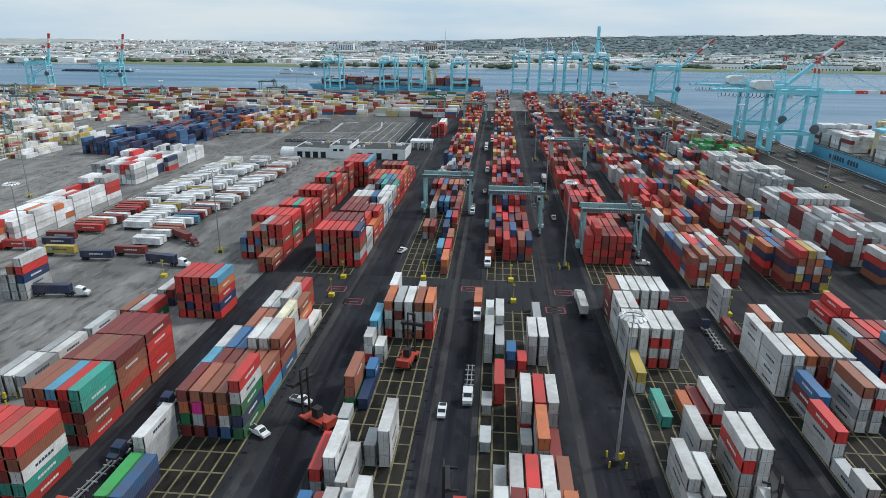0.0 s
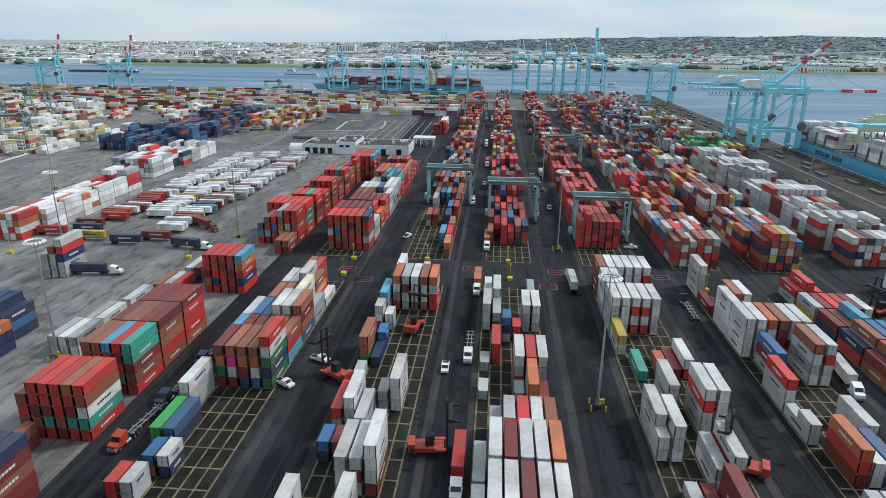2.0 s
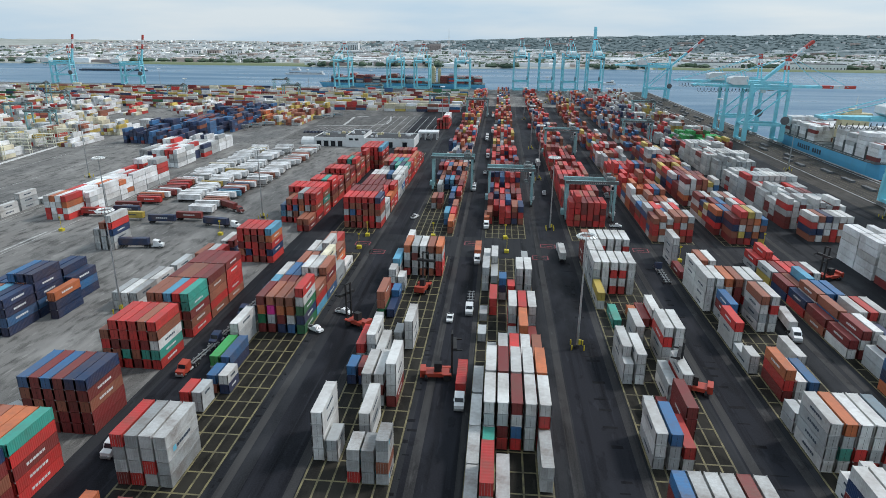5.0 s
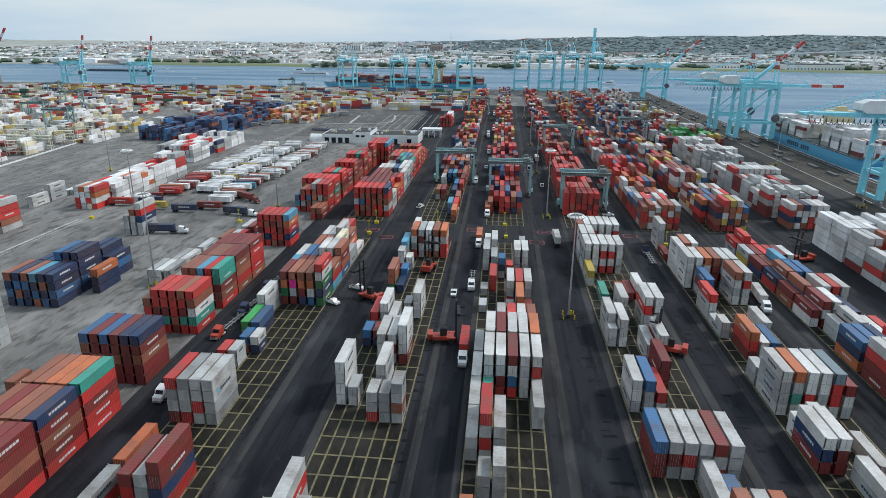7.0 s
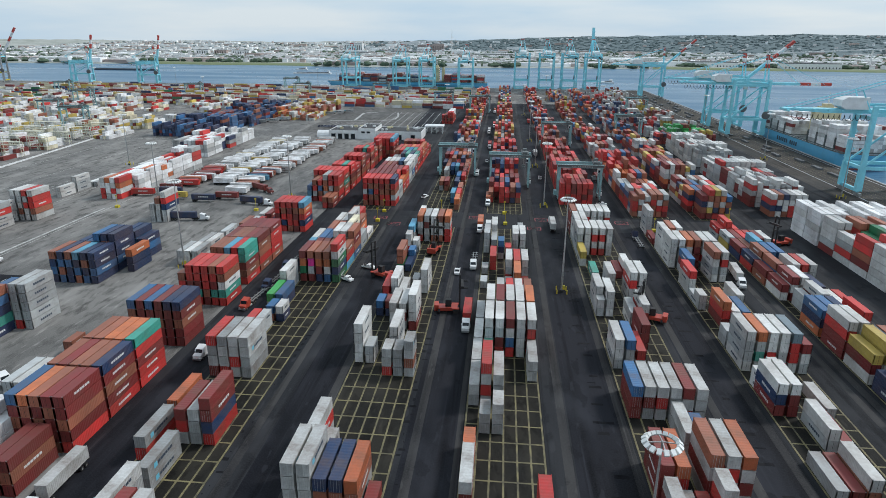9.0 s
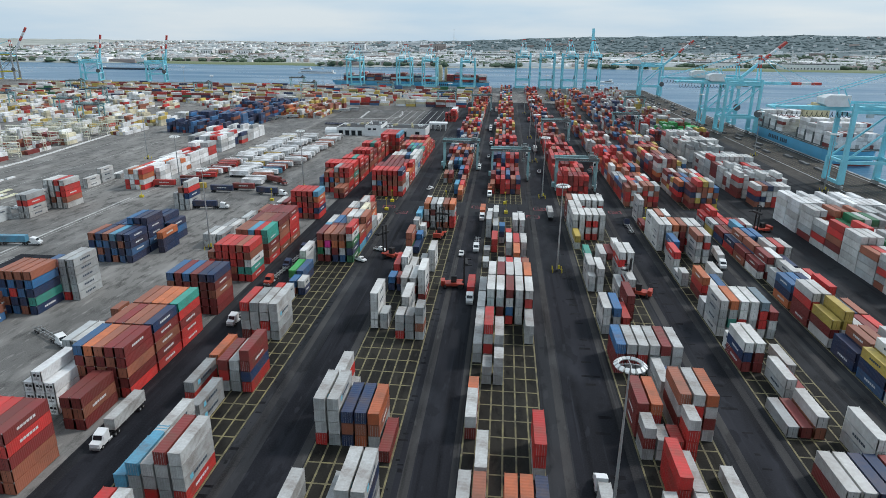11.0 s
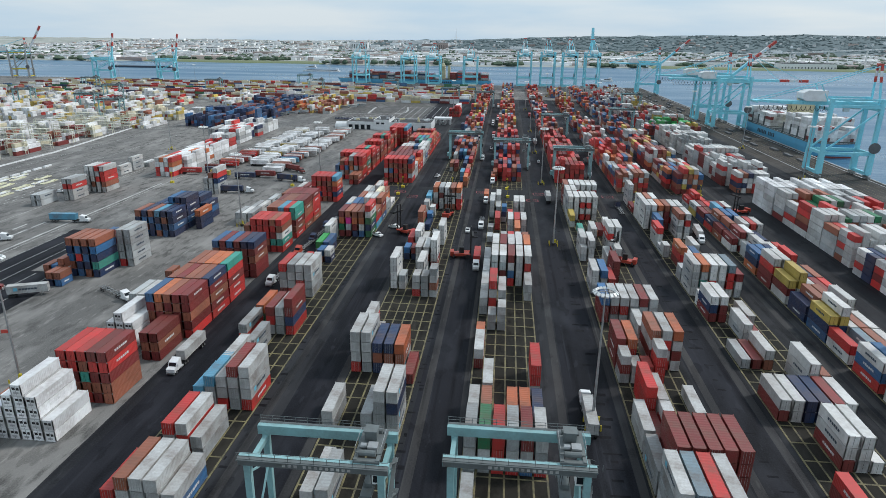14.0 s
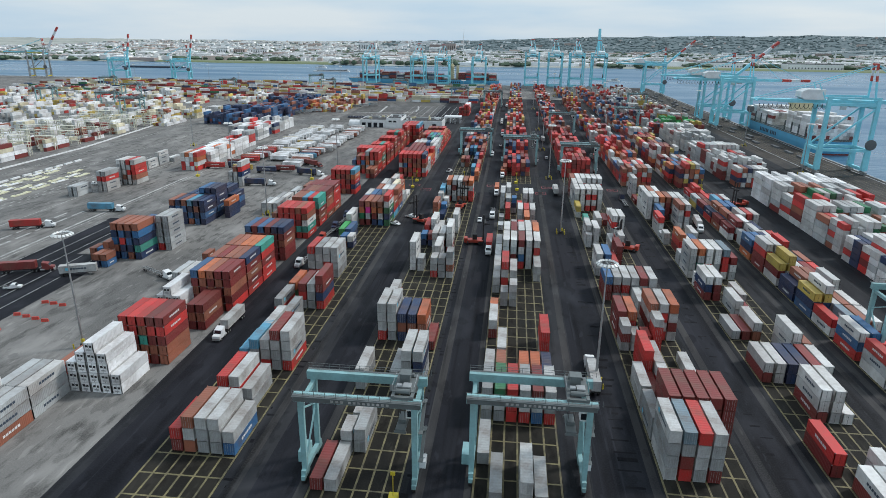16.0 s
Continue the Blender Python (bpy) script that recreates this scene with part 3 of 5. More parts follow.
def near_camera_way(x, y):
    return -72 < x < 55 and -100 < y < 53


def stack(x, y, tiers, size, where="stacked in a yard block", high=None):
    z = 0.06
    high = high or HI[size]
    if not near_camera_way(x, y):
        b = joined.setdefault(where, Build())
        for c in tiers:
            ribbed_box(b, x + crng.uniform(-.05, .05), y + crng.uniform(-.08, .08), z, LEN[size], high, JKEYS.index(c), 24 if size == 40 else 12)
            z += high
        return
    for i, c in enumerate(tiers):
        put_container(x, y, z, c, size, where=where if i else "on the asphalt")
        z += HI[size]


def lay_block(x0, plan, where, pitch=ROW, high=None):
    """Plan lines: near end, size, then one word of tiers per row from bottom to top."""
    for line in plan.strip().splitlines():
        head, rows = line.split(":")
        y, size = head.split()
        for r, w in enumerate(rows.split()):
            if w != "-":
                stack(x0 + (r + 0.5) * pitch, float(y), w, int(size), where, high)


lay_block(BLOCKS["A"], """
176.3 40: - - kmk rkr - -
164.3 40: - wgw ggw wwww rok w
151.3 40: - mkk mwk nwn wwwc gg
139.3 40: gww ggb wmb gwww wgww bkmk
126.8 40: mgl bbm kmm mkk rrk lrk
114.2 40: - mGom mgpk nmok bwok GnGwr
101.4 40: ggw - - - - -
88.4 40: gF nb - - - -
80.4 20: - kb nw - - -
72.4 20: rr gg - - - -
59.9 20: mr - - - - -
46.9 40: mwgr rwwg wrww ggww - -
26.2 40: Go - - - - -
18.8 40: - - wrm ggw rnmm -
12.6 40: rg - - - - -
3.5 40: - - gg - - -
-10.6 40: - - ggw - - -
-20.5 40: - wl wgl rww ggwm rwww
-39.2 40: - - rgr mrw gw -
-56 40: - mr kwk ggw gww bw
""", "stacked in a yard block")
lay_block(BLOCKS["B"], """
191.5 40: ww - - w - -
165.3 40: - rgwo gwmg kgww kwwk rrwo
158.3 40: wgl - - - - -
150.3 20: rww gw - - - -
138.2 20: - nb - - - -
128.2 40: Gkk n - - - -
120.7 20: g - - - - -
108.2 40: - - - - www -
108.2 20: - - - gg - -
99.1 40: gr ggw - - - -
96.1 40: - - gw - - -
88.1 20: nb nm - - - -
79.1 40: - - www gmw mwww -
63 40: - - - wgw - -
58 40: wwww - - - - -
58 20: - wg - - - -
51.9 20: - - - rww ggg wkwg
14.8 40: wrw - - - - -
14.8 20: - ww - - - -
0.3 40: rwww gwww nkn okn wko -
-4.2 40: - - - - - m
-27 40: gw - - gg wggw wgnw
-40.9 20: - w - - - -
-51.7 40: - - gg - - -
-51.7 20: - gw - - - -
-64.2 40: m w - - - -
-95.4 40: gw wk mm wgr kk -
""", "stacked in a yard block")
lay_block(BLOCKS["C"], """
177.4 40: - - - - - g
178.4 20: gw - - - - -
165.3 40: wg gww - - - -
153.2 40: gwg Gg - - ggw gww
146.1 20: - - gnb kr - -
133.5 40: - rr - - - -
129 20: g - - - - -
121.9 40: - - - rgw wgr ggw
114.9 20: g - - g - -
108.9 40: - - - - ggo m
91.7 40: - gg grw rwr gww kmk
78.6 40: gg wgww wrmm grww gwww kgro
65.5 40: gw gwgw rmgw rbwm wwgw rkrw
52.9 40: ww wt - - - ww
40.3 40: gw wrwr wgw - - -
29.3 20: - gg ggw - - -
18.2 20: oo - - - - -
5.7 40: mw - - - - -
-6.4 40: - - - - - wrr
-10.8 40: - rw - - - -
-24.1 40: gw gk - oo ro gn
-36.5 40: gwg gwG rrr rwg bwm rgw
-52.3 40: g - - - - -
-64 40: - g - ww g -
-95.3 40: wg gr rw gg mw kr
""", "stacked in a yard block")
lay_block(BLOCKS["D"], """
181.6 40: mmmk gwww wwrw ggww wgww wrrw
168.4 40: gwww wggw - - - -
155.2 40: gggw wwww rwrw rwrw wwww -
142 40: wy - - - - -
127.9 40: - t - o - -
129.9 40: - - - - m rw
111.7 40: - - ggw - - -
105.6 40: - - - - wgrw gwww
99.6 40: gww ww - - - -
95.5 40: gw www - - - -
86.4 40: - - - wg wrw -
80.3 20: - g m - - -
72.2 40: - - - mmm - -
62.1 40: gww ggb wr - - -
38.8 40: mmb gmw wrw ggw rwm gww
25.8 40: - - - ww - -
28.8 20: - - - - gb -
10.7 40: mmm kro - wmwk rwrw wmwo
2.7 20: gmw ww gr rrrw - -
-13.4 40: - rrr ww - - w
-26 40: ww m rw - - -
-39.4 40: gg mmmm mmmm mmmm mmmm mmmm
-52.6 40: wggw rmgs gwwr mggw - -
-95.2 40: gw gw mk gr ww -
""", "stacked in a yard block")
lay_block(BLOCKS["E"], """
185.7 40: wggw - - - - -
172.4 40: m - - - - -
169.4 40: - - gmk ggw - -
156.1 40: wwww - - - - -
143.9 40: wwww gwgw wkwo mmmk grww wgww
130.2 40: - gmb - - wgwk wgrw
117 40: wwr - - - - -
104.3 40: g - - - ww -
104.3 20: ww - - - - -
91.1 40: - mro ww gb - -
77.9 20: gg ww - gb - -
64.7 40: wggw wtgo mrww rgww wrrs gwm
52.5 20: ww wyw - - - -
43.4 40: mnw mmw - - w -
30.4 40: - - gw m - -
14.2 40: g m kw - - -
2.5 40: - - - - gww mk
-10.4 40: mw ww nn nn rm gw
-27.7 40: - - mww gww w -
-47.6 40: mr - - - - -
-49.6 20: - - - gw - -
-62.8 40: - mw gg - y -
-88 40: gww wr mk - - -
""", "stacked in a yard block")
lay_block(BLOCKS["F"], """
181.5 40: gr rrr mr - - -
168.2 40: yg nm wr rr mm gw
154.9 40: nm mk nbl - - -
141.7 40: rn bwk mkb wlb gw -
128.6 40: km nbk rk wgw rwr www
115.3 40: wm mwm ggw gw nn -
101 40: - gg wmw - bw wr
87.8 40: onb gnb mkn kr rrr -
73.8 40: mmrw wwgw wgw gr nn rk
60.6 40: wmy gwyy lb ww km mr
46.5 40: nn nnk knk nb gww -
32.6 40: bny bnyw gw wk lw -
19.7 40: wr - gs wk rw -
4.8 40: rbw mwb gr - - -
-10 40: wgr km wgw nb - -
-27.4 40: bw gw rk mw - -
""", "stacked in a yard block")
lay_block(-57.5, """
547 40: rmr rrm rkrr rmrr
560 40: rr mrr rrmW rkrW
573 40: - - rmWW rrWW
""", "in tall rows beyond the cross lane")
# thinly stacked bays beyond the cross lane
lay_block(BLOCKS["B"], """
218 40: - - - - - ko
231.5 40: - - - - bl kr
245.5 40: - - - - - mk
259.5 40: - gk km - bn -
275 40: - - - - gb kr
290 40: - ww - - - km
303 40: - nk nb bl gm rk
316 40: kn mk nbk kr mnn rk
329 40: nkm mkr knb bnk mno krk
""", "in tall rows beyond the cross lane")
# tall red blocks beyond the cross lane
lay_block(-67.6, """
222 40: krgrr mkbkr rkrkr krkmr rrkkr rgkrn
234.8 40: rkmkm mkrkm rkmkm mrkmm kmrkm wgw
248.8 40: mkr rkm kmr rkm mkrr kro
260.3 40: mkmm kmkm rkmm mkkm kmmm rror
273 40: mkrm kmrk mkrm kmw rgw gwgw
285.8 40: kmrw rkmw mkrw kmrb rkgw gbgw
298.5 40: kgw rkg kmw rkw mkrw krgw
311.3 40: gwg ggw mkrn krmt rkmn rkrt
324 40: krmk rkmr kmkt mkrb kmrt rmrr
336.8 40: rkor krmo rkmr mkro kmrr rkoo
349.5 40: mkr rkm kro rmk okr rkro
362.3 40: kmrk mkrm rkmk kmrm mrkr rkr
375 40: mk rkm km mkr rk rm
""", "in tall rows beyond the cross lane")
lay_block(-98.6, """
213.5 40: - - - - rk mk
226.3 40: rlb mgrk rkbr kgokg rkgrr mrkrr
239 40: mkrkr rkmrr rrmkr kmrkr mrrkr rktkr
255.5 40: rk mrkr rkmrr kmrrr mkrmt rkmrr
268.3 40: - rkm mkrk rkmr kmrk rkmr
283.5 40: kr rkmr rkmkr kmrkr mkmrr rkmkr
296.3 40: - mkr mkrm rktm kmrl mkrm
311 40: - rkmk rkmkr mkrmr kmrkt rkmkr
323.8 40: - km mkr rkm kmk mkrk
339.5 40: - - kmrk rkmr mkrm rkmkr
""", "in tall rows beyond the cross lane")
lay_block(-91.0, """
354 40: - rkrrr rkmrr rrkrr mkrrr rkmrl
366.8 40: - rkrrr rrkrr rkrrr rkrrr rkmrl
""", "in tall rows beyond the cross lane")
# tall red empties beside the block, packed side by side
lay_block(-96.7, """
172 40: rkmrr rnrkr krrmr mrmkr rnrol
""", "in a tall stack of empties", 2.75, 2.75)
lay_block(-99.4, """
134 40: - mkmkm mrmkm mkmrm mrrmm krrrm
121.3 40: mk mkkkm mkmkk rkmkk mkmkm krkkm
108.5 40: wm mkmkk rkmrk krtrl mtrmr rkmtt
""", "in a tall stack of empties", 2.5, 2.75)
lay_block(-99.6, """
90 40: mkrk rkmrr rtmrr mkrrr rtmrk rtwkr
76 40: m mk - - - -
61.5 40: mkmkb mmkmm mkmmb mmkmm mmmmn mmkmn
39 40: w mkmkk mkmkk mmkmo kkrmo rrmrt
26 40: m mmkmk mkmkm mmkmk kkrmk rmkmn
13 40: - mmkmb mkmko mmkmk kmmkm rmkmm
-0.5 40: - - - mkm mkm -
""", "in a tall stack of empties", 2.62, 2.75)
lay_block(-104.0, """
4.5 40: WWW WWWW WWW - - -
""", "in a stack of refrigerated boxes", 2.5, 2.8)
lay_block(-101.6, """
-4 20: - gw - - - -
-21.5 40: - krmrr rkmrr rktkr mkmrm kkmrm
""", "in a tall stack of empties", 2.5, 2.75)
lay_block(-103.8, """
-36.8 40: WWW WWWW WWWWW WWWW WW -
""", "in a pyramid of refrigerated boxes", 2.75, 2.75)
lay_block(-112.2, """
-49.3 40: ggg ngg ggw - - -
-61.7 40: mngw ggg kgg - - -
""", "beside the refrigerated boxes")
lay_block(-119.0, """
151 40: - - wg w - -
137.1 40: - wg ww - - -
125.2 40: wg ww wg - - -
163.9 40: - - - lk og Gr
179.8 40: - - - - gw nm
51.6 20: - - rk - - -
29.7 40: - - wg gw - -
-29.6 40: - - k r - -
""", "beside the tall empties")
lay_block(-154.0, """
103.2 40: nbnk bkbn nnbk kbnl bnkn nbnn
116 40: - knbn bnnb lnbnb nbnkn nbnnn - nno
129 40: - - - bnw nnwn nnbn nbn -
67 40: - - nwnb nknm wgwm rgggg ggggg
54.9 40: - nkbnk bnrbk knbnk ntnbk - - -
""", "stacked on the open yard")
lay_block(-158.8, """
51.8 20: kk nb kkk - - -
44.9 20: - - nk bk - -
""", "stacked on the open yard")
lay_block(-160.1, """
179.5 40: gwg ggwk wgnrw - - -
""", "stacked on the open yard")
lay_block(-233.7, """
174.5 40: - - - gwggw gkwgw wwrgr wkrrw
168 20: - - - wwww - -
155.5 40: - - - wgrg wwrg -
142.7 40: gg gg - - - -
216.5 40: ww - - - - -
230.2 40: ggw - - - - -
243.8 40: w g - - - -
""", "in loose stacks on the open yard")
for where, b in joined.items():
    tagged(part("container_stacks", b, [FAR[k] for k in JKEYS] + [STEEL, BLACK, TYPE_LIGHT, TYPE_DARK]), f"mixed steel shipping containers {where}", "shipping containers", kind="stuff")

# containers farther off: joined, by yard section
def far_stack_section(name, x0, x1, y0, y1, palette, hmin, hmax, seed, fill=0.9, gap=None, label="", pitch=ROW, lane_every=6, lane=14.0, bay=12.75, cross=6, crossgap=18.0, along_x=False, detail=False, even=1.0):
    rg = random.Random(seed)
    b = Build()
    keys = sorted(set(palette))
    y, nb = y0, 0
    while y + 12.2 < y1:
        x, nr = x0, 0
        base = rg.uniform(hmin, hmax)
        while x + CW < x1:
            if nr % lane_every == 0:
                lift = rg.uniform(-1.2, 1.2) * even
                here = rg.random() < fill
                run = rg.choice(palette)
            if here and rg.random() < 0.93:
                n = max(1, min(6, int(round(base + lift + rg.uniform(-0.9, 0.6) * even))))
                two = rg.random() < 0.12
                z = 0.02
                for k in range(n):
                    for part_y in ((0, 6.1) if two else (0,)):
                        c = run if rg.random() < 0.25 else rg.choice(palette)
                        L = 6.06 if two else 12.19
                        H = 2.59 if two else 2.9
                        mi = keys.index(c)
                        if along_x:
                            b.quad_box((x, y + part_y * 0.4, z), (x + L, y + part_y * 0.4 + CW, z + H - 0.16), mi, bottom=False)
                            continue
                        b.quad_box((x, y + part_y, z), (x + CW, y + part_y + L, z + H - 0.16), mi, bottom=False)
                        if detail:
                            for f in (0.35, 0.95, 1.5, 2.1):
                                b.quad_box((x + f - 0.03, y + part_y - 0.05, z + 0.15), (x + f + 0.03, y + part_y, z + H - 0.26), mi, bottom=False)
                            b.quad_box((x - 0.03, y + part_y - 0.03, z + H - 0.3), (x + CW + 0.03, y + part_y + 0.1, z + H - 0.15), mi, bottom=False)
                            for cx in (x - 0.03, x + CW - 0.12):
                                b.quad_box((cx, y + part_y - 0.03, z), (cx + 0.15, y + part_y + 0.12, z + H), mi, bottom=False)
                    z += H
            x += pitch
            nr += 1
            if nr % lane_every == 0:
                x += lane
        y += bay
        nb += 1
        if cross and nb % cross == 0:
            y += crossgap
    tagged(part(name, b, [FAR[k] for k in keys] + [STEEL]), label, "shipping containers", kind="stuff")


TALL = {"B": (1.9, 3.2), "C": (2.2, 3.6), "D": (2.8, 3.8), "E": (3.3, 4.2), "F": (3.6, 4.5)}
for (nm, x0), pal, sd in zip(list(BLOCKS.items())[1:], ("nmkbnwrmgo", "rrmbnrrkm", "rrmrrmkm", "rrkowrgmkwrb", "mkynwmkbwmrgo"), range(1, 6)):
    far_stack_section("container_stacks", x0, x0 + 6 * ROW, {"B": 342, "C": 236, "D": 236}.get(nm, 217), 430, pal, *TALL[nm], 20 + sd, 0.97 if nm in "DEF" else 0.85, even=0.55 if nm in "DEF" else 0.9,
                      label="rows of mixed red, brown, white and blue containers", cross=0, detail=True)
far_stack_section("container_stacks", 139.4, 177.2, 178.7, 204.7, "WWWWWWWWwW", 4.9, 5.2, 33, 1.0, label="tall clean white refrigerated containers near the quay", lane_every=99, cross=0, detail=True, even=0.45)
far_stack_section("container_stacks", 139.6, 177.4, 101.2, 178.2, "wwgrkwwgrwmGw", 4.4, 5.0, 38, 1.0, label="tall rows of white, grey and red containers near the quay", lane_every=99, cross=0, detail=True, even=0.45)
far_stack_section("container_stacks", 138.3, 176.1, 20.1, 97.1, "wwrgnmrwwkW", 4.2, 5.0, 34, 1.0, label="rows of white, red and navy containers near the quay", lane_every=99, cross=0, detail=True, even=0.45)
far_stack_section("container_stacks", 137.9, 155.9, 225.0, 238.5, "wgrnwkw", 4.0, 4.8, 39, 1.0, label="mixed containers at the end of a long white block", lane_every=99, cross=0, detail=True, even=0.45)
far_stack_section("container_stacks", 135.0, 161.5, 243.8, 440.0, "wwwgwgwwgrwgm", 3.8, 4.8, 35, 1.0, label="long rows of white containers near the quay", lane_every=99, cross=7, detail=True, even=0.45)
far_stack_section("container_stacks", 142.0, 175.0, 458.0, 500.0, "FFFrFG", 2.5, 3.4, 36, 1.0, label="bright green and red containers near the quay", lane_every=99, cross=0, detail=True)
for i, (x0, pal) in enumerate(((-34.7, "orkwbmygr"), (-2.7, "orwkbmgry"), (34.9, "rmrkown"), (68.4, "rmkobywm"), (100, "mrkbnwmo"), (132, "wggwmrnw"), (163, "wgwkmyw"))):
    far_stack_section("container_stacks", x0, x0 + 6 * ROW, 448, 945, pal, 1.8, 3.6, 50 + i, 0.85, label="far rows of mixed containers in the yard", cross=7, crossgap=22)
far_stack_section("container_stacks", -720.0, -43.0, 686.0, 900.0, "rmkWWWWcgyWbnWccyWmkGmyWccr", 1.6, 3.3, 70, 0.82, label="far rows of many-coloured containers", lane_every=7, lane=9, pitch=12.7, bay=2.9, cross=6, crossgap=13, along_x=True)
far_stack_section("container_stacks", -811.0, -321.0, 406.0, 686.0, "WWWWccWWkyWmrWWgc", 1.8, 3.4, 71, 0.7, label="far rows of pale and rust containers", lane_every=6, lane=14, cross=3, crossgap=22)
far_stack_section("container_stacks", -297.0, -236.0, 416.0, 660.0, "nnnnbnmnkb", 3.0, 4.6, 72, 0.95, label="tall rows of navy and blue containers", lane_every=8, lane=6, cross=5)
far_stack_section("container_stacks", -233.9, -188.9, 549.9, 679.9, "ykwmykwo", 2.5, 4.0, 73, 0.9, label="rows of yellow, brown and white containers", lane_every=8, lane=6, cross=0, detail=True)
far_stack_section("container_stacks", -209.0, -193.5, 218.0, 316.0, "WWgWwrWWrWo", 3.6, 4.6, 75, 1.0, label="long stack of white and red refrigerated containers", lane_every=99, cross=0, detail=True, even=0.45)
far_stack_section("container_stacks", -233.0, -205.0, 341.6, 431.6, "WWWwgrWnW", 2.8, 4.4, 76, 0.95, label="long stack of white refrigerated containers", lane_every=99, cross=0, detail=True, even=0.45)
far_stack_section("container_stacks", -461.0, -336.0, 221.0, 406.0, "WWWWcWWkWm", 2.0, 3.4, 77, 0.9, label="white containers among steel racks", lane_every=5, lane=9, cross=2)


# ---------------------------------------------------------------- yard gantry cranes
def yard_crane():
    """Rubber-tyred gantry, 22.8 m between the legs; origin on the ground midway."""
    t = thing("gantry_crane", "pale aqua rubber-tyred gantry crane astride a container block", "gantry crane", "yard gantry cranes")
    S, D, Z = 11.0, 4.2, 19.4
    for sx in (-1, 1):
        for sy in (-1, 1):
            part("leg", Build().beam((sx * S, sy * D, 2.2), (sx * S, sy * D, Z - 1.2), 1.0, 0.8, w2=1.15), AQUA, t)
            tyre = Build()
            for k in (-0.95, 0.95):
                tyre.tube((sx * S - 0.35, sy * D + k, 0.75), (sx * S + 0.35, sy * D + k, 0.75), 0.75, n=14)
            part("wheel", tyre, BLACK, t)
            part("bogie", Build().box((sx * S, sy * D, 1.5), (0.8, 3.4, 0.9)), AQUA, t)
        part("sill_beam", Build().box((sx * S, 0, 2.4), (0.9, 2 * D + 2.4, 1.0)), AQUA, t)
        part("cross_beam", Build().box((sx * S, 0, Z - 1.9), (0.8, 2 * D - 0.8, 0.9)), AQUA, t)
        br = Build()
        br.beam((sx * S, -D, 3), (sx * S, D, Z - 7), 0.3)
        br.beam((sx * S, D, Z - 7), (sx * S, -D, Z - 3), 0.3)
        part("brace", br, AQUA, t)
    for sy in (-1, 1):
        part("girder", Build().box((0, sy * D, Z - 0.35), (2 * S + 2.6, 1.0, 1.7)), AQUA, t)
        rail = Build().box((0, sy * (D + 0.75), Z + 0.45), (2 * S + 2.6, 0.7, 0.1))
        for i in range(13):
            rail.box((-S - 1.2 + i * 2.1, sy * (D + 1.05), Z + 1.05), (0.07, 0.07, 1.2))
        for z in (1.05, 1.6):
            rail.box((0, sy * (D + 1.05), Z + z), (2 * S + 2.6, 0.06, 0.06))
        part("walkway", rail, AQUAT, t)
    letters = Build()
    for i in range(3):
        letters.box((-4.6 + i * 0.95, -D - 0.94, Z - 0.4), (0.55, 0.04, 0.5))
    for i in range(9):
        letters.box((-1.2 + i * 0.9, -D - 0.94, Z - 0.4), (0.5, 0.04, 0.5))
    part("cable_tray", Build().box((0, -D - 0.72, Z - 0.35), (2 * S + 2.4, 0.4, 1.1)).box((0, -D - 0.95, Z + 0.35), (2 * S + 2.6, 0.9, 0.12)), AQUAT, t, "dark grey cable tray along the girder")
    part("name_plate", letters, WLINE, t, "pale lettering bars on the girder")
    tr = Build().box((8.6, -D + 0.3, Z + 0.75), (4.2, 0.8, 0.5)).box((8.6, D - 0.3, Z + 0.75), (4.2, 0.8, 0.5))
    for x in (6.8, 10.4):
        tr.box((x, 0, Z + 0.9), (0.6, 2 * D, 0.5))
    tr.box((8.6, 0, Z + 1.2), (4.0, 5.2, 0.12))
    part("trolley", tr, AQUAT, t, "grey hoist trolley frame")
    part("winch_house", Build().box((8.4, 1.4, Z + 2.2), (2.0, 1.8, 1.6)).box((8.4, 1.4, Z + 3.1), (2.3, 2.1, 0.16)), AQUAT, t)
    part("motor", Build().box((9.2, -1.5, Z + 1.7), (1.6, 1.6, 0.9)).tube((7.2, -1.4, Z + 1.8), (8.2, -1.4, Z + 1.8), 0.45), STEEL, t)
    rl = Build()
    for x in (6.5, 10.7):
        for y in (-2.5, 0, 2.5):
            rl.box((x, y, Z + 1.8), (0.07, 0.07, 1.2))
        rl.box((x, 0, Z + 2.4), (0.07, 5.2, 0.07))
    part("trolley_rail", rl, STEEL, t)
    for y in (-2.9, 3.2):
        part("hoist_drum", Build().tube((7.2, y, Z + 1.5), (9.9, y, Z + 1.5), 0.5), AQUAT, t)
    cab = part("cab", Build().box((10.1, -2.2, Z - 3.0), (1.6, 2.2, 2.2)), WHITE, t)
    part("cab_window", Build().box((10.1, -3.32, Z - 3.1), (1.3, 0.05, 1.3)), GLASS, cab)
    sp = Build().box((8.0, 0, Z - 7.2), (1.9, 6.2, 0.7)).box((8.0, 0, Z - 6.5), (1.5, 2.0, 0.9)).box((8.0, -3.0, Z - 7.5), (2.4, 0.3, 0.4)).box((8.0, 3.0, Z - 7.5), (2.4, 0.3, 0.4))
    part("spreader", sp, AQUAT, t)
    ro = Build()
    for x in (7.4, 8.6):
        for y in (-1, 1):
            ro.tube((x, y * 2.2, Z + 0.6), (x, y * 0.9, Z - 6.1), 0.05, n=5)
    part("hoist_rope", ro, BLACK, t)
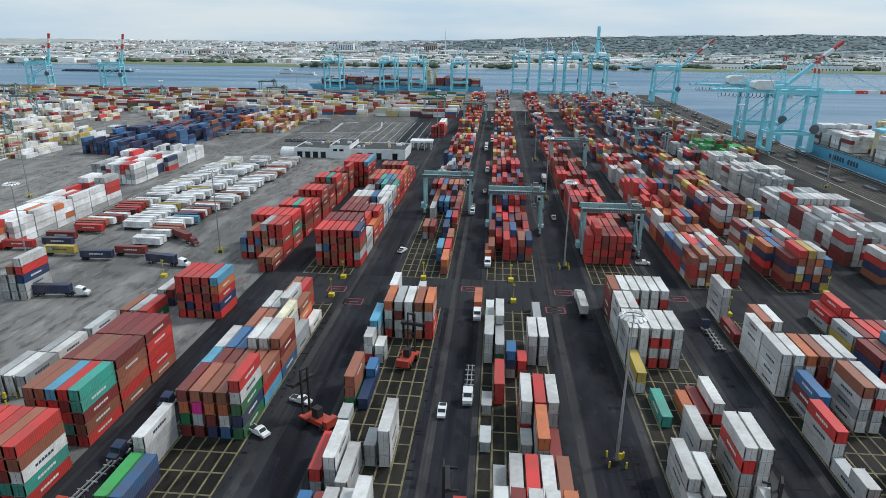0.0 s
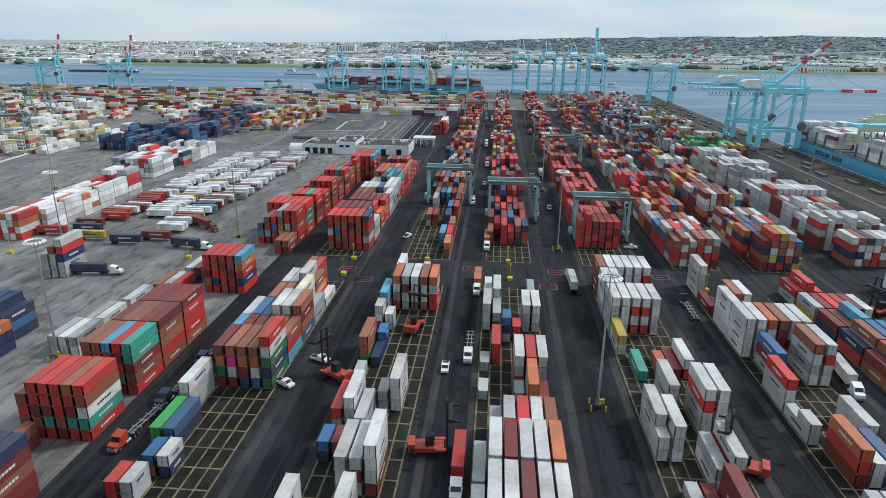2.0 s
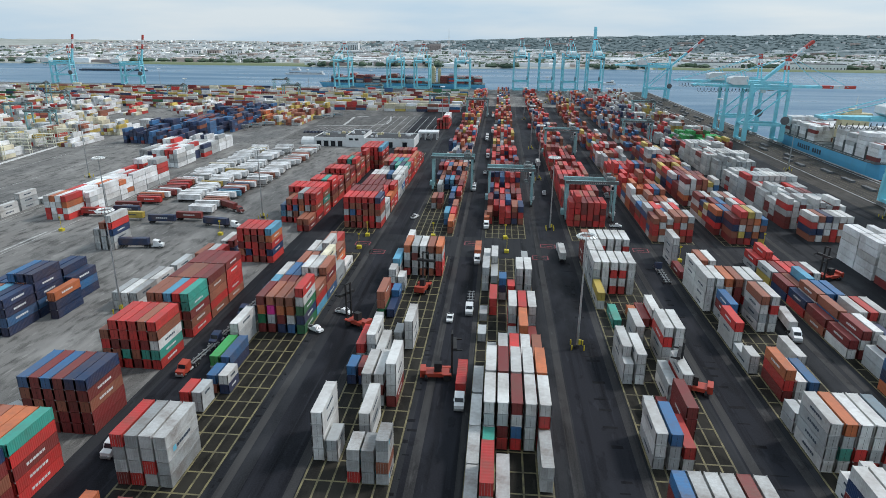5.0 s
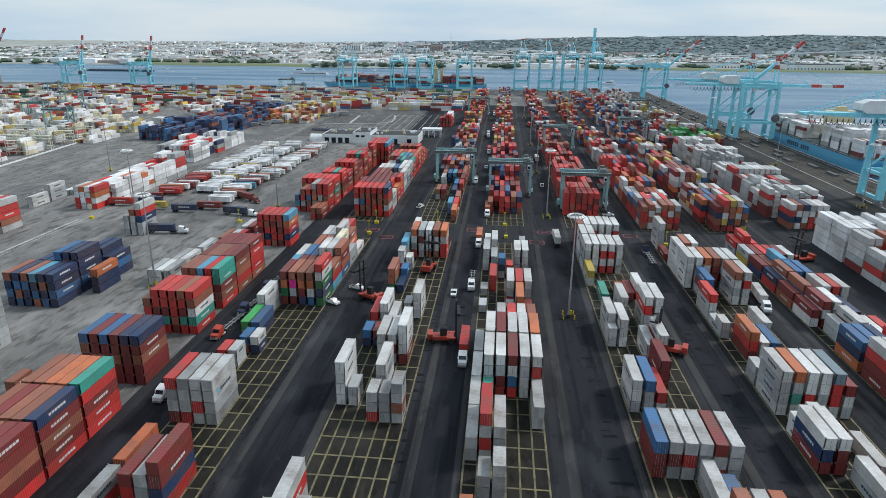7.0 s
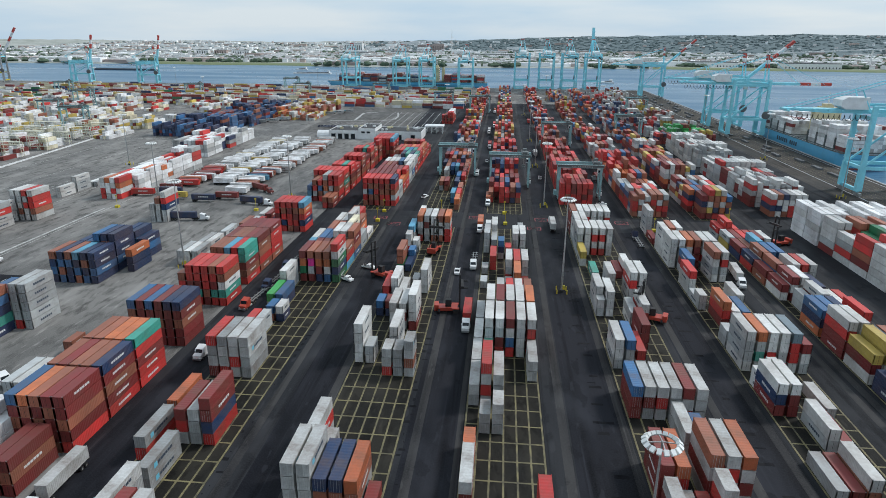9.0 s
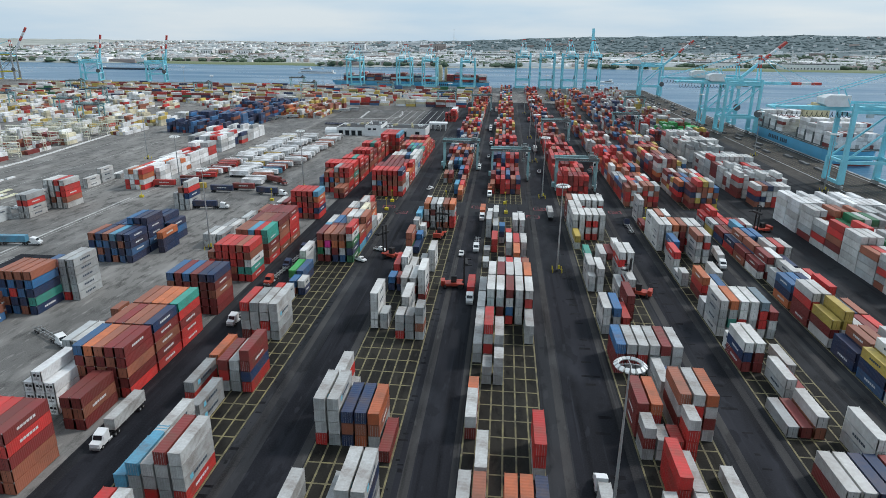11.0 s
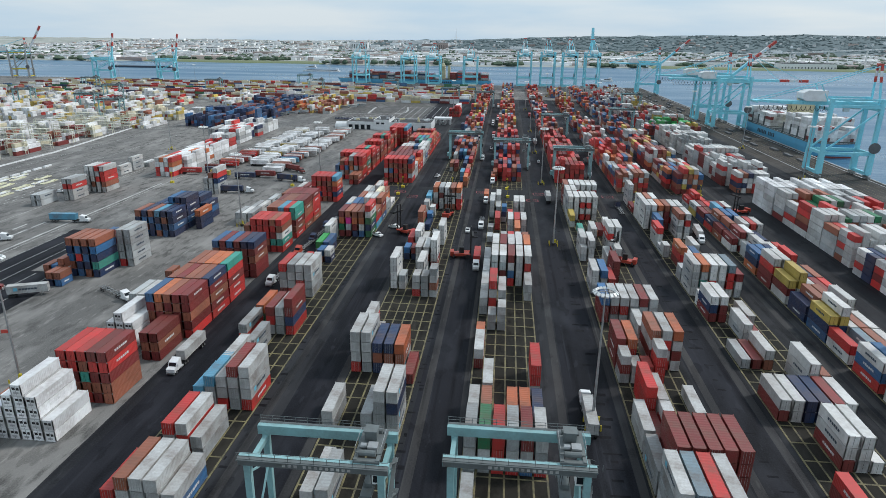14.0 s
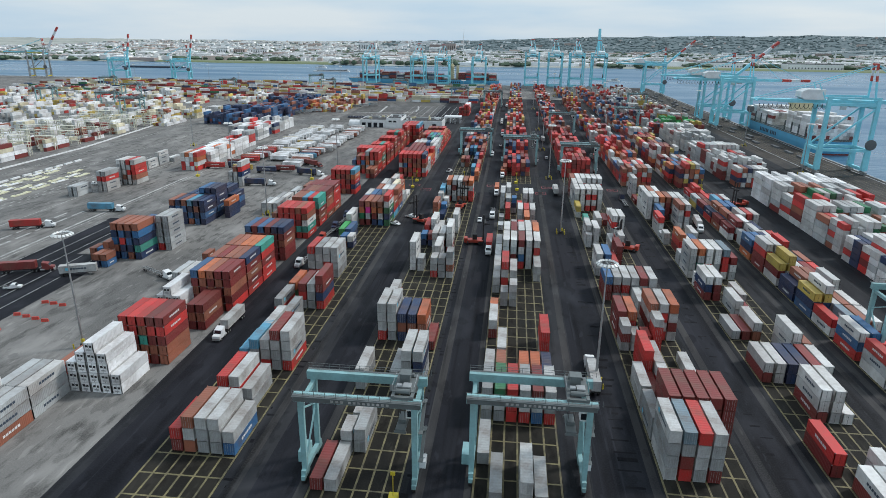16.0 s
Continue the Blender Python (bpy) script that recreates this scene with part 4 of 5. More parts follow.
    for k in range(5):
        z0 = 2.6 + k * 3.2
        a = -1 if k % 2 else 1
        st = Build()
        st.beam((S + 1.0, a * 2.4, z0), (S + 1.0, -a * 2.4, z0 + 3.2), 0.7, 0.12)
        st.box((S + 1.0, -a * 3.0, z0 + 3.2), (0.9, 1.2, 0.08))
        st.beam((S + 1.35, a * 2.4, z0 + 1.0), (S + 1.35, -a * 2.4, z0 + 4.2), 0.06)
        part("stair_flight", st, AQUAT, t)
    part("engine_house", Build().box((-S - 1.3, 0, 3.6), (1.6, 4.2, 2.4)), AQUA, t)
    part("control_box", Build().box((S + 1.1, 0, 3.4), (1.2, 2.6, 1.6)), WHITE, t)
    return t


gantry = yard_crane()
GANTRY_AT = [(-24.9, -57.1), (7.9, -53.8), (46.0, 249.1), (8.7, 274.4), (-23.7, 303.3), (47.1, 422.9), (117.1, 10.3), (114.7, 483.8), (-23.0, 647.2), (-68.6, 693.7), (154.8, 654.0)]
gantry.matrix_basis = pose(*GANTRY_AT[0], 0)
for x, y in GANTRY_AT[1:]:
    copy_thing(gantry, pose(x, y, 0))
for x, y in ((-560, 560), (-500, 640), (-455, 520), (-395, 470), (-610, 760), (-420, 760), (-280, 800), (-170, 820), (-330, 905)):
    copy_thing(gantry, pose(x, y, 0))


# ---------------------------------------------------------------- quay cranes
def quay_crane(up, label, ZG=44.0, MH=26.0, reach=53.0, W=9.0, tail=45.0):
    """Ship-to-shore crane; the water lies towards +y; legs 30 m apart across and 18 m along the quay."""
    t = thing("quay_crane", label, "quay crane", "ship to shore cranes")
    B, G = 0.0, 30.0
    for y in (B, G):
        for sx in (-1, 1):
            part("leg", Build().beam((sx * W, y, 3.0), (sx * W, y, 17.0), 2.2, 3.8, w2=1.9).beam((sx * W, y, 16.0), (sx * W, y, ZG + 6), 2.0, 2.4), CYAN, t)
            wh = Build().box((sx * W, y, 1.6), (7.5, 1.2, 1.3))
            for k in range(4):
                wh.tube((sx * W - 2.7 + k * 1.8, y - 0.3, 0.5), (sx * W - 2.7 + k * 1.8, y + 0.3, 0.5), 0.48)
            part("bogie", wh, STEEL, t)
        part("sill_beam", Build().box((0, y, 3.4), (2 * W + 1.6, 1.5, 1.8)), CYAN, t)
        part("portal_tie", Build().box((0, y, ZG - 0.8), (2 * W, 1.3, 1.8)), CYAN, t)
    for sx in (-1, 1):
        part("portal_beam", Build().box((sx * W, G / 2, 16.0), (1.4, G, 1.9)), CYAN, t)
        part("upper_beam", Build().box((sx * W, G / 2, ZG + 1.2), (1.3, G, 1.7)), CYAN, t)
        part("brace", Build().beam((sx * W, 0.5, 17), (sx * W, G - 0.5, ZG - 1), 1.0), CYAN, t)
        part("mast_leg", Build().beam((sx * W * 0.55, G, ZG + 3), (sx * 2.2, G - 2, ZG + MH), 1.0), CYAN, t)
        part("back_stay", Build().beam((sx * 2.2, G - 2, ZG + MH - 0.5), (sx * 4, -6, ZG + 14), 0.45), CYAN, t)
        part("back_mast", Build().beam((sx * 5.5, 0, ZG + 2), (sx * 4, -6, ZG + 14), 0.6), CYAN, t)
        part("back_stay", Build().beam((sx * 4, -6, ZG + 14), (sx * 4, 2 - tail, ZG + 3.4), 0.45), CYAN, t)
        for k, m_ in enumerate((RED, WHITE, RED)):
            a3, b3 = Vector((sx * W * 0.55, G, ZG + 3)), Vector((sx * 2.2, G - 2, ZG + MH))
            if not up:
                part("mast_band", Build().beam(a3.lerp(b3, 0.55 + k * 0.15), a3.lerp(b3, 0.7 + k * 0.15), 1.15), m_, t)
    part("girder", Build().profile([(-tail, ZG + 3.7), (-tail, ZG + 2.9), (-tail * 0.5, ZG + 1.4), (G, ZG + 1.4), (G, ZG + 3.7)], -3.2, 3.2), CYAN, t)
    part("mast_head", Build().box((0, G - 2, ZG + MH + 0.2), (5.6, 1.6, 1.2)), RED, t)
    for k in range(5):
        part("tail_tie", Build().box((0, (2 - tail) * (1 - k / 6), ZG + 2.6), (8.4, 0.6, 1.0)), CYAN, t)
    part("tail_beam", Build().box((0, 1.5 - tail, ZG + 2.6), (12, 1.2, 0.9)), CYAN, t)
    loops = Build()
    for k in range(int((tail - 3) / 2.8)):
        y = 3 - tail + k * 2.8
        for i in range(5):
            a0, a1 = math.pi * i / 5, math.pi * (i + 1) / 5
            loops.beam((6.4, y + 1.4 - 1.4 * math.cos(a0), ZG + 1 - 3.2 * math.sin(a0)), (6.4, y + 1.4 - 1.4 * math.cos(a1), ZG + 1 - 3.2 * math.sin(a1)), 0.22)
    part("festoon_cable", loops, BLACK, t)
    hw = 7.5 if tail < 20 else 5.0
    part("machine_house", Build().profile([(-16, ZG + 5.2), (-13.5, ZG + 3.7), (-1.4, ZG + 3.7), (-1.4, ZG + 10.2), (-13, ZG + 10.2), (-16, ZG + 8.6)], -hw, hw), WHITE, t, "white machinery house")
    boom_len = 44.0 if up else reach
    a = radians(80 if up else 0)
    y0, z0 = G + 1.5, ZG + 2.6
    for k, (f0, f1, m_) in enumerate(((0, 0.5, CYAN), (0.5, 0.67, RED), (0.67, 0.83, WHITE), (0.83, 1.0, RED))):
        p = [(0, y0 + boom_len * f * math.cos(a), z0 + boom_len * f * math.sin(a)) for f in (f0, f1)]
        part("boom" if k == 0 else "boom_tip", Build().beam(*p, 4.4, 2.3), m_, t)
    rungs = Build()
    for k in range(1, 8):
        f = k / 8
        rungs.box((0, y0 + boom_len * f * math.cos(a), z0 + boom_len * f * math.sin(a)), (6.4, 0.5, 0.5))
    part("boom_tie", rungs, CYAN, t)
    if up:
        part("stay", Build().beam((2.5, G - 2, ZG + MH), (4, y0 + boom_len * .62 * math.cos(a), z0 + boom_len * .62 * math.sin(a)), 0.4), CYAN, t)
    else:
        for f in (0.45, 0.85):
            part("stay", Build().beam((2.5, G - 2, ZG + MH), (4, y0 + boom_len * f, z0 + 1), 0.4), CYAN, t)
    reel = Build().tube((9.9, G + 0.2, 20), (10.9, G + 0.2, 20), 3.4, n=20)
    part("cable_reel", reel, ROOFG, t, "dark grey cable reel")
    part("cab", Build().box((3, 12, ZG - 1.2), (2.4, 3.2, 2.6)), WHITE, t)
    part("name_board", Build().box((-W - 0.76, 13, 16), (0.1, 12, 1.2)), WHITE, t, "white board with red bars")
    sg = Build()
    for k in range(5):
        sg.box((-W - 0.84, 9.4 + k * 1.8, 16), (0.06, 1.2, 0.7))
    part("name_bars", sg, RED, t)
    for k in range(int((ZG - 4) / 5)):
        z = 4 + k * 5
        s = 1 if k % 2 else -1
        part("stair_flight", Build().beam((-W - 1.3, 1.5 - s * 1.8, z), (-W - 1.3, 1.5 + s * 1.8, z + 5), 0.8, 0.15).box((-W - 1.3, 1.5 + s * 2.2, z + 5), (1.0, 1.2, 0.1)), CYAN, t)
    for sx in (-1, 1):
        part("upper_brace", Build().beam((sx * W, 0.6, ZG + 5.4), (sx * W, G - 0.6, ZG + 2.2), 0.7), CYAN, t)
        part("top_chord", Build().box((sx * W, G / 2, ZG + 5.4), (1.0, G, 1.1)), CYAN, t)
        part("leg_cross_tie", Build().box((0, G / 2 + sx * G / 2, 16.0), (2 * W, 1.3, 1.8)), CYAN, t)
    part("trolley", Build().box((0, 19, ZG + 0.6), (5.4, 6.5, 1.0)).box((0, 19, ZG - 0.4), (3.6, 4.5, 1.2)), STEEL, t, "grey hoist trolley")
    return t


crane_down = quay_crane(False, "bright blue ship-to-shore crane with lowered boom and white machine house")
crane_up = quay_crane(True, "tall bright blue ship-to-shore crane with its boom raised", 53.0, 27.0, W=11.6)
crane_tall = quay_crane(False, "tall bright blue ship-to-shore crane reaching out over the bay", 53.0, 27.0, W=11.6)
crane_down.matrix_basis = pose(205, 285, 0, 0, 0, -90)
copy_thing(crane_down, pose(205, 506, 0, 0, 0, -90))
crane_up.matrix_basis = pose(148, QY - 34, 0)
for o in crane_up.children:
    if o.name.split(".")[0] == "boom_tip":
        for sl in o.material_slots:
            sl.link = 'OBJECT'
            sl.material = CYAN
crane_tall.matrix_basis = pose(33, QY - 34, 0)
for x in (73, 110):
    copy_thing(crane_tall, pose(x, QY - 34, 0))
crane_wide = quay_crane(False, "bright blue ship-to-shore crane working a moored ship", 44.0, 26.0, W=11.6)
crane_wide.matrix_basis = pose(-255.5, QY - 34, 0)
for x in (-169, -125, -60):
    copy_thing(crane_wide, pose(x, QY - 34, 0))


crane_short = quay_crane(False, "pale blue quay crane with steeply lifted boom on the far quay", 33.0, 29.0, 46.0, tail=15.0)
def half_raised(x, y, turn, lean, label, of=None, ZG=44.0):
    """A copy of the crane with its boom lifted part of the way."""
    c = copy_thing(of or crane_down, pose(x, y, 0, 0, 0, turn))
    c["label"] = label
    hinge = Vector((0, 31.5, ZG + 2.6))
    lift = Matrix.Translation(hinge) @ Matrix.Rotation(radians(lean), 4, 'X') @ Matrix.Translation(-hinge)
    for o in list(c.children):
        n = o.name.split(".")[0]
        if n in ("boom", "boom_tip", "boom_tie"):
            o.matrix_basis = lift @ o.matrix_basis
        elif n == "stay":
            bpy.data.objects.remove(o)
    return c


half_raised(205, 562, -90, 42, "bright blue quay crane with its red and white boom tip lifted")
half_raised(205, 884, -90, 42, "bright blue quay crane with its red and white boom tip lifted")
for x, y in ((-752, QY - 28), (-628, QY - 30)):
    half_raised(x, y, -78, 80, "pale blue quay crane with steeply lifted boom on the far quay", crane_short, 33.0)
weathered = half_raised(-912, QY - 30, -78, 58, "weathered grey and yellow quay crane with lifted boom")
for o in weathered.children:
    n = o.name.split(".")[0]
    if "leg" in n or "beam" in n or "brace" in n:
        for sl in o.material_slots:
            sl.link = 'OBJECT'
            sl.material = SAFE if "beam" in n else STEEL
    elif n in ("boom", "house", "machine_house"):
        for sl in o.material_slots:
            sl.link = 'OBJECT'
            sl.material = WHITE
crane_short.matrix_basis = pose(-1095, QY - 40, 0, 0, 0, -78)


# ---------------------------------------------------------------- floodlight masts
def light_mast():
    t = thing("light_mast", "tall galvanised floodlight mast with a ring of lamps", "light mast", "yard light masts")
    part("pole", Build().tube((0, 0, 0.8), (0, 0, 33.5), 0.36, 0.14, 12), STEEL, t)
    part("footing", Build().tube((0, 0, 0), (0, 0, 0.9), 0.8, n=14), CONC, t)
    ring = Build()
    n = 16
    for i in range(n):
        a0, a1 = 2 * math.pi * i / n, 2 * math.pi * (i + 1) / n
        ring.beam((1.9 * math.cos(a0), 1.9 * math.sin(a0), 33.2), (1.9 * math.cos(a1), 1.9 * math.sin(a1), 33.2), 0.14)
        if i % 4 == 0:
            ring.beam((0, 0, 33.4), (1.9 * math.cos(a0), 1.9 * math.sin(a0), 33.2), 0.12)
    part("ring", ring, STEEL, t)
    for i in range(n):
        a = 2 * math.pi * i / n
        part("lamp", Build().beam((1.95 * math.cos(a), 1.95 * math.sin(a), 33.5), (2.6 * math.cos(a), 2.6 * math.sin(a), 33.0), 0.62, 0.5), LAMPM, t)
    for sx in (-1, 1):
        for sy in (-1, 1):
            part("bollard", Build().tube((sx * 1.7, sy * 1.7, 0), (sx * 1.7, sy * 1.7, 1.5), 0.2), SAFE, t)
    part("control_box", Build().box((0.6, -0.5, 2.0), (0.7, 0.5, 1.4)), SAFE, t)
    return t


mast = light_mast()
mast.matrix_basis = pose(26.1, 114.3, 0)
for x, y in ((26.1, -17.4), (26.5, 229.6), (-115.7, -14.8), (-115.0, 123.1), (26.7, 335.1), (26.9, 447.1), (-109.7, 232.5), (-167.4, 201.6), (-246.1, 306.5), (193.6, 269.5), (194.1, 160.8), (195.6, 386.0), (194.2, 534.0), (-223.2, 589.1),
             (-58.8, 623.6), (27.2, 631.2), (113.1, 634.0), (-371.0, 686.0), (-511.0, 886.0), (-291.0, 916.0), (-195.3, 921.8), (-631.0, 866.0), (62.2, 814.0)):
    copy_thing(mast, pose(x, y, 0))


def marker_block():
    """Yellow concrete block with a thin sign pole at a block's end."""
    t = thing("marker_post", "yellow concrete block with a thin pole and sign", "marker post", "block end markers")
    part("footing", Build().prism([(-0.9, -0.9), (0.9, -0.9), (0.9, 0.9), (-0.9, 0.9)], 0, 1.2), SAFE, t)
    part("pole", Build().tube((0, 0, 1.2), (0, 0, 6.6), 0.09), SAFE, t)
    part("sign", Build().box((0, 0, 6.2), (0.9, 0.12, 0.8)), SAFE, t)
    return t


marker = marker_block()
marker.matrix_basis = pose(-54.2, 193.5, 0)
for x, y in ((-54.2, 210.5), (6.6, 195.0), (6.1, 213.7), (-25.4, 212.6), (76.0, 217.7), (74.4, 191.7), (114.4, 213.4), (44.2, 196.8), (-118.4, 204.3), (-17.5, -65.1), (-190.3, 201.8)):
    copy_thing(marker, pose(x, y, 0))


# ---------------------------------------------------------------- ships
def ship(name, label, m, length, beam, rows_high, palette, seed, house_at, deck=9.0):
    """A container ship, bow towards local +y, origin on the water line amidships."""
    rg = random.Random(seed)
    t = thing(name, label, "container ship", m=m)
    hl, hb = length / 2, beam / 2
    def outline(s, bowx):
        return [(-hb * s, -hl * 0.97), (hb * s, -hl * 0.97), (hb * s, hl * 0.84), (hb * 0.74 * s, hl * 0.93), (0, hl * bowx), (-hb * 0.74 * s, hl * 0.93), (-hb * s, hl * 0.84)]
    hull = Build()
    k = len(hull.v)
    lay = [(-0.5, 0.93, 0.95), (1.2, 0.96, 0.95), (deck * 0.6, 1.0, 0.98), (deck, 1.0, 1.0)]
    for z, s, bx in lay:
        hull.v += [(x, y, z) for x, y in outline(s, bx)]
    n = 7
    for j in range(3):
        for i in range(n):
            hull.f.append((k + j * n + i, k + j * n + (i + 1) % n, k + (j + 1) * n + (i + 1) % n, k + (j + 1) * n + i))
            hull.mi.append(1 if j == 0 else 0)
    hull.f.append(tuple(k + 3 * n + i for i in range(n)))
    hull.mi.append(2)
    part("hull", hull, [HULL, HULLR, AQUAT], t, "light blue hull over a red boot top")
    rail = Build()
    pts = outline(0.995, 0.995)
    for a, b in zip(pts, pts[1:] + pts[:1]):
        rail.beam((*a, deck + 0.9), (*b, deck + 0.9), 0.12)
    part("bulwark_rail", rail, WHITE, t)
    name_bars = Build()
    for sx in (-1, 1):
        for i in range(11):
            if i != 6:
                y = -length * 0.235 + i * 3.6
                name_bars.box((sx * (hb + 0.03), y, deck * 0.62), (0.14, 2.4, 3.2))
    part("hull_lettering", name_bars, TYPE_DARK, t, "dark lettering bars on the hull side")
    hy = house_at * length
    hs = part("deckhouse", Build().box((0, hy, deck + 12.5), (beam * 0.5, 8, 25)).box((0, hy, deck + 23.5), (beam * 0.62, 4, 2.6)).box((0, hy, deck + 26.5), (7, 5, 3)), CREAM, t, "cream superstructure")
    win = Build()
    for z in range(6):
        for i in range(9):
            win.box((-beam * .21 + i * beam * .052, hy - 4.04, deck + 6 + z * 3.4), (1.2, 0.08, 1.2))
    part("windows", win, GLASS, hs)
    part("funnel", Build().box((0, hy - 11, deck + 11), (5, 5, 22)).box((0, hy - 11, deck + 23.5), (3.6, 3.6, 3)), CREAM, t)
    part("mast", Build().tube((0, hy, deck + 28), (0, hy, deck + 37), 0.5, 0.2), WHITE, t)
    part("foremast", Build().tube((0, hl * 0.88, deck), (0, hl * 0.88, deck + 14), 0.5, 0.2), WHITE, t)
    load = Build()
    keys = sorted(set(palette))
    y = -hl * 0.93
    nrow = int((beam - 1.5) / 2.52)
    while y < hl * 0.8:
        if abs(y + 6.1 - hy) > 10.5 and abs(y + 6.1 - hy + 11) > 8.5:
            top = rows_high + rg.choice((-1, 0, 0, 0, 1)) - (1 if y > hl * 0.6 else 0)
            for r in range(nrow):
                x = (r - nrow / 2) * 2.52
                for i in range(max(1, top - (1 if rg.random() < 0.15 else 0))):
                    load.quad_box((x, y, deck + 1.6 + i * 2.75), (x + CW, y + 12.19, deck + 1.6 + i * 2.75 + 2.58), keys.index(rg.choice(palette)), bottom=False)
            part("lashing_bridge", Build().box((0, y - 0.7, deck + 5), (beam - 1, 0.5, 9)), AQUAT, t)
        part("hatch_cover", Build().box((0, y + 6, deck + 0.8), (beam - 2, 11.5, 1.6)), AQUAT, t)
        y += 14.2
    tagged(part("deck_cargo", load, [FAR[k] for k in keys], t), "stacked deck containers", kind="stuff")
    return t


ship("container_ship", "light blue container ship loaded with white containers along the quay", pose(QX + 20.5, 441, -3.0, 0, 0, 180), 150, 38, 5, "WWWwWWgWWwmW", 3, 0.0, 11.0)
ship("container_ship", "light blue container ship with mixed deck containers and cream superstructure", pose(-165, QY + 25, -3.0, 0, 0, 90), 290, 38, 4, "gwmknmgrb", 4, -0.18, 10.5)


def barge(x, y, L, label, m_):
    t = thing("barge", label, "barge", m=pose(x, y, -3.0, 0, 0, 90))
    part("hull", Build().prism([(-6, -L / 2), (6, -L / 2), (6, L / 2 - 4), (3, L / 2), (-3, L / 2), (-6, L / 2 - 4)], -0.4, 3.0), m_, t)
    part("cargo", Build().prism([(-4.6, -L / 2 + 5), (4.6, -L / 2 + 5), (4.0, L / 2 - 9), (-4.0, L / 2 - 9)], 3.0, 4.4), ROOFG, t)
    part("deckhouse", Build().box((0, -L / 2 + 6, 5.2), (6, 6, 4.4)), WHITE, t)
    return t


barge(-930, 1440, 170, "long dark barge moored out in the bay", TYPE_DARK)
barge(-445, 1400, 90, "small white ferry crossing the bay", WHITE)
barge(-520, 1560, 30, "small white workboat on the bay", WHITE)
barge(210, 1230, 26, "small white workboat on the bay", WHITE)


# ---------------------------------------------------------------- terminal buildings
def gate_building():
    t = thing("workshop_building", "long low white workshop with dark garage doors and flat roof", "building")
    for x0, x1, y0, h in ((-144, -118, 438, 6.4), (-118, -103.6, 436.6, 8.6), (-103.6, -64.3, 438, 6.4)):
        part("wall", Build().quad_box((x0, y0, 0), (x1, 468, h)), WHITE, t)
        part("roof", Build().quad_box((x0 + 0.5, y0 + 0.5, h), (x1 - 0.5, 467.5, h + 0.25)), TARROOF, t, "dark tarred roof")
        rim = Build().quad_box((x0, y0, h), (x1, y0 + 0.4, h + 0.7)).quad_box((x0, 467.6, h), (x1, 468, h + 0.7))
        rim.quad_box((x0, y0 + 0.4, h), (x0 + 0.4, 467.6, h + 0.7)).quad_box((x1 - 0.4, y0 + 0.4, h), (x1, 467.6, h + 0.7))
        part("parapet", rim, WHITE, t)
    for x in (-140.2, -134.4, -128.8, -123.2, -97, -89, -83, -71.6):
        part("garage_door", Build().box((x, 437.95, 2.1), (3.6, 0.3, 4.2)), GLASS, t, "dark open garage door")
        part("door_frame", Build().box((x, 437.9, 4.4), (4.4, 0.3, 0.3)), STEEL, t)
    for x in (-114, -109.5):
        part("window", Build().box((x, 436.55, 6.0), (3.0, 0.12, 1.6)), GLASS, t)
    rg = random.Random(5)
    for i in range(16):
        x, y = rg.uniform(-141, -68), rg.uniform(446, 464)
        z = 8.85 if -119 < x < -102 else 6.65
        w = rg.uniform(1.5, 3.5)
        part("roof_unit", Build().box((x, y, z + 0.7), (w, 2, 1.4)).box((x, y, z + 1.5), (w * 0.6, 1.2, 0.25)), WHITE if i % 3 else CREAM, t)
    part("vent_stack", Build().tube((-78, 452, 6.6), (-78, 452, 10.5), 1.0, 0.7), CREAM, t)
    return t


gate_building()
shed = thing("tent_shed", "small white rounded fabric storage shed", "shed", m=pose(-151, 451, 0))
arc = [(6 * math.cos(math.pi * i / 10), 5.2 * math.sin(math.pi * i / 10)) for i in range(11)]
part("cover", Build().profile([(y, z) for y, z in arc], -6, 5), WHITE, shed)
part("door", Build().box((5.05, 0, 1.6), (0.1, 3, 3.2)), GLASS, shed)
can = thing("gate_canopy", "white canopy over a truck gate on dark posts", "canopy", m=pose(-58, 486, 0))
part("roof", Build().box((0, 0, 6.2), (17, 12, 1.4)), WHITE, can)
for x in (-7.5, -2.5, 2.5, 7.5):
    for y in (-5, 5):
        part("post", Build().box((x, y, 2.75), (0.7, 0.7, 5.5)), WHITE, can)
part("booth", Build().box((0, 0, 1.4), (1.8, 4, 2.8)), STEEL, can)

paint = Build()
def line(x0, y0, x1, y1, w=0.35, mi=0):
    d = Vector((x1 - x0, y1 - y0, 0)).normalized() * 1.0
    s = Vector((-d.y, d.x, 0)) * (w / 2)
    n = len(paint.v)
    paint.v.extend([(x0 + s.x, y0 + s.y, 0.02), (x1 + s.x, y1 + s.y, 0.02), (x1 - s.x, y1 - s.y, 0.02), (x0 - s.x, y0 - s.y, 0.02)])
    paint.f.append((n + 3, n + 2, n + 1, n))
    paint.mi.append(mi)
for i in range(9):
    line(-120 + i * 7.5, 500, -140 + i * 7.5 + 20, 640, 0.5)
line(-175, 554, -123, 560, 1.8)
line(-123, 560, -110, 574, 1.8)
line(-110, 574, -110.5, 600, 1.8)
line(-110.5, 600, -116, 634, 1.8)
line(-150, 562, -154, 625, 2.6)
line(-152, 630, -139, 630, 3.0)
for i in range(10):
    line(-172 + i * 5, 520, -168 + i * 5, 545, 0.4)
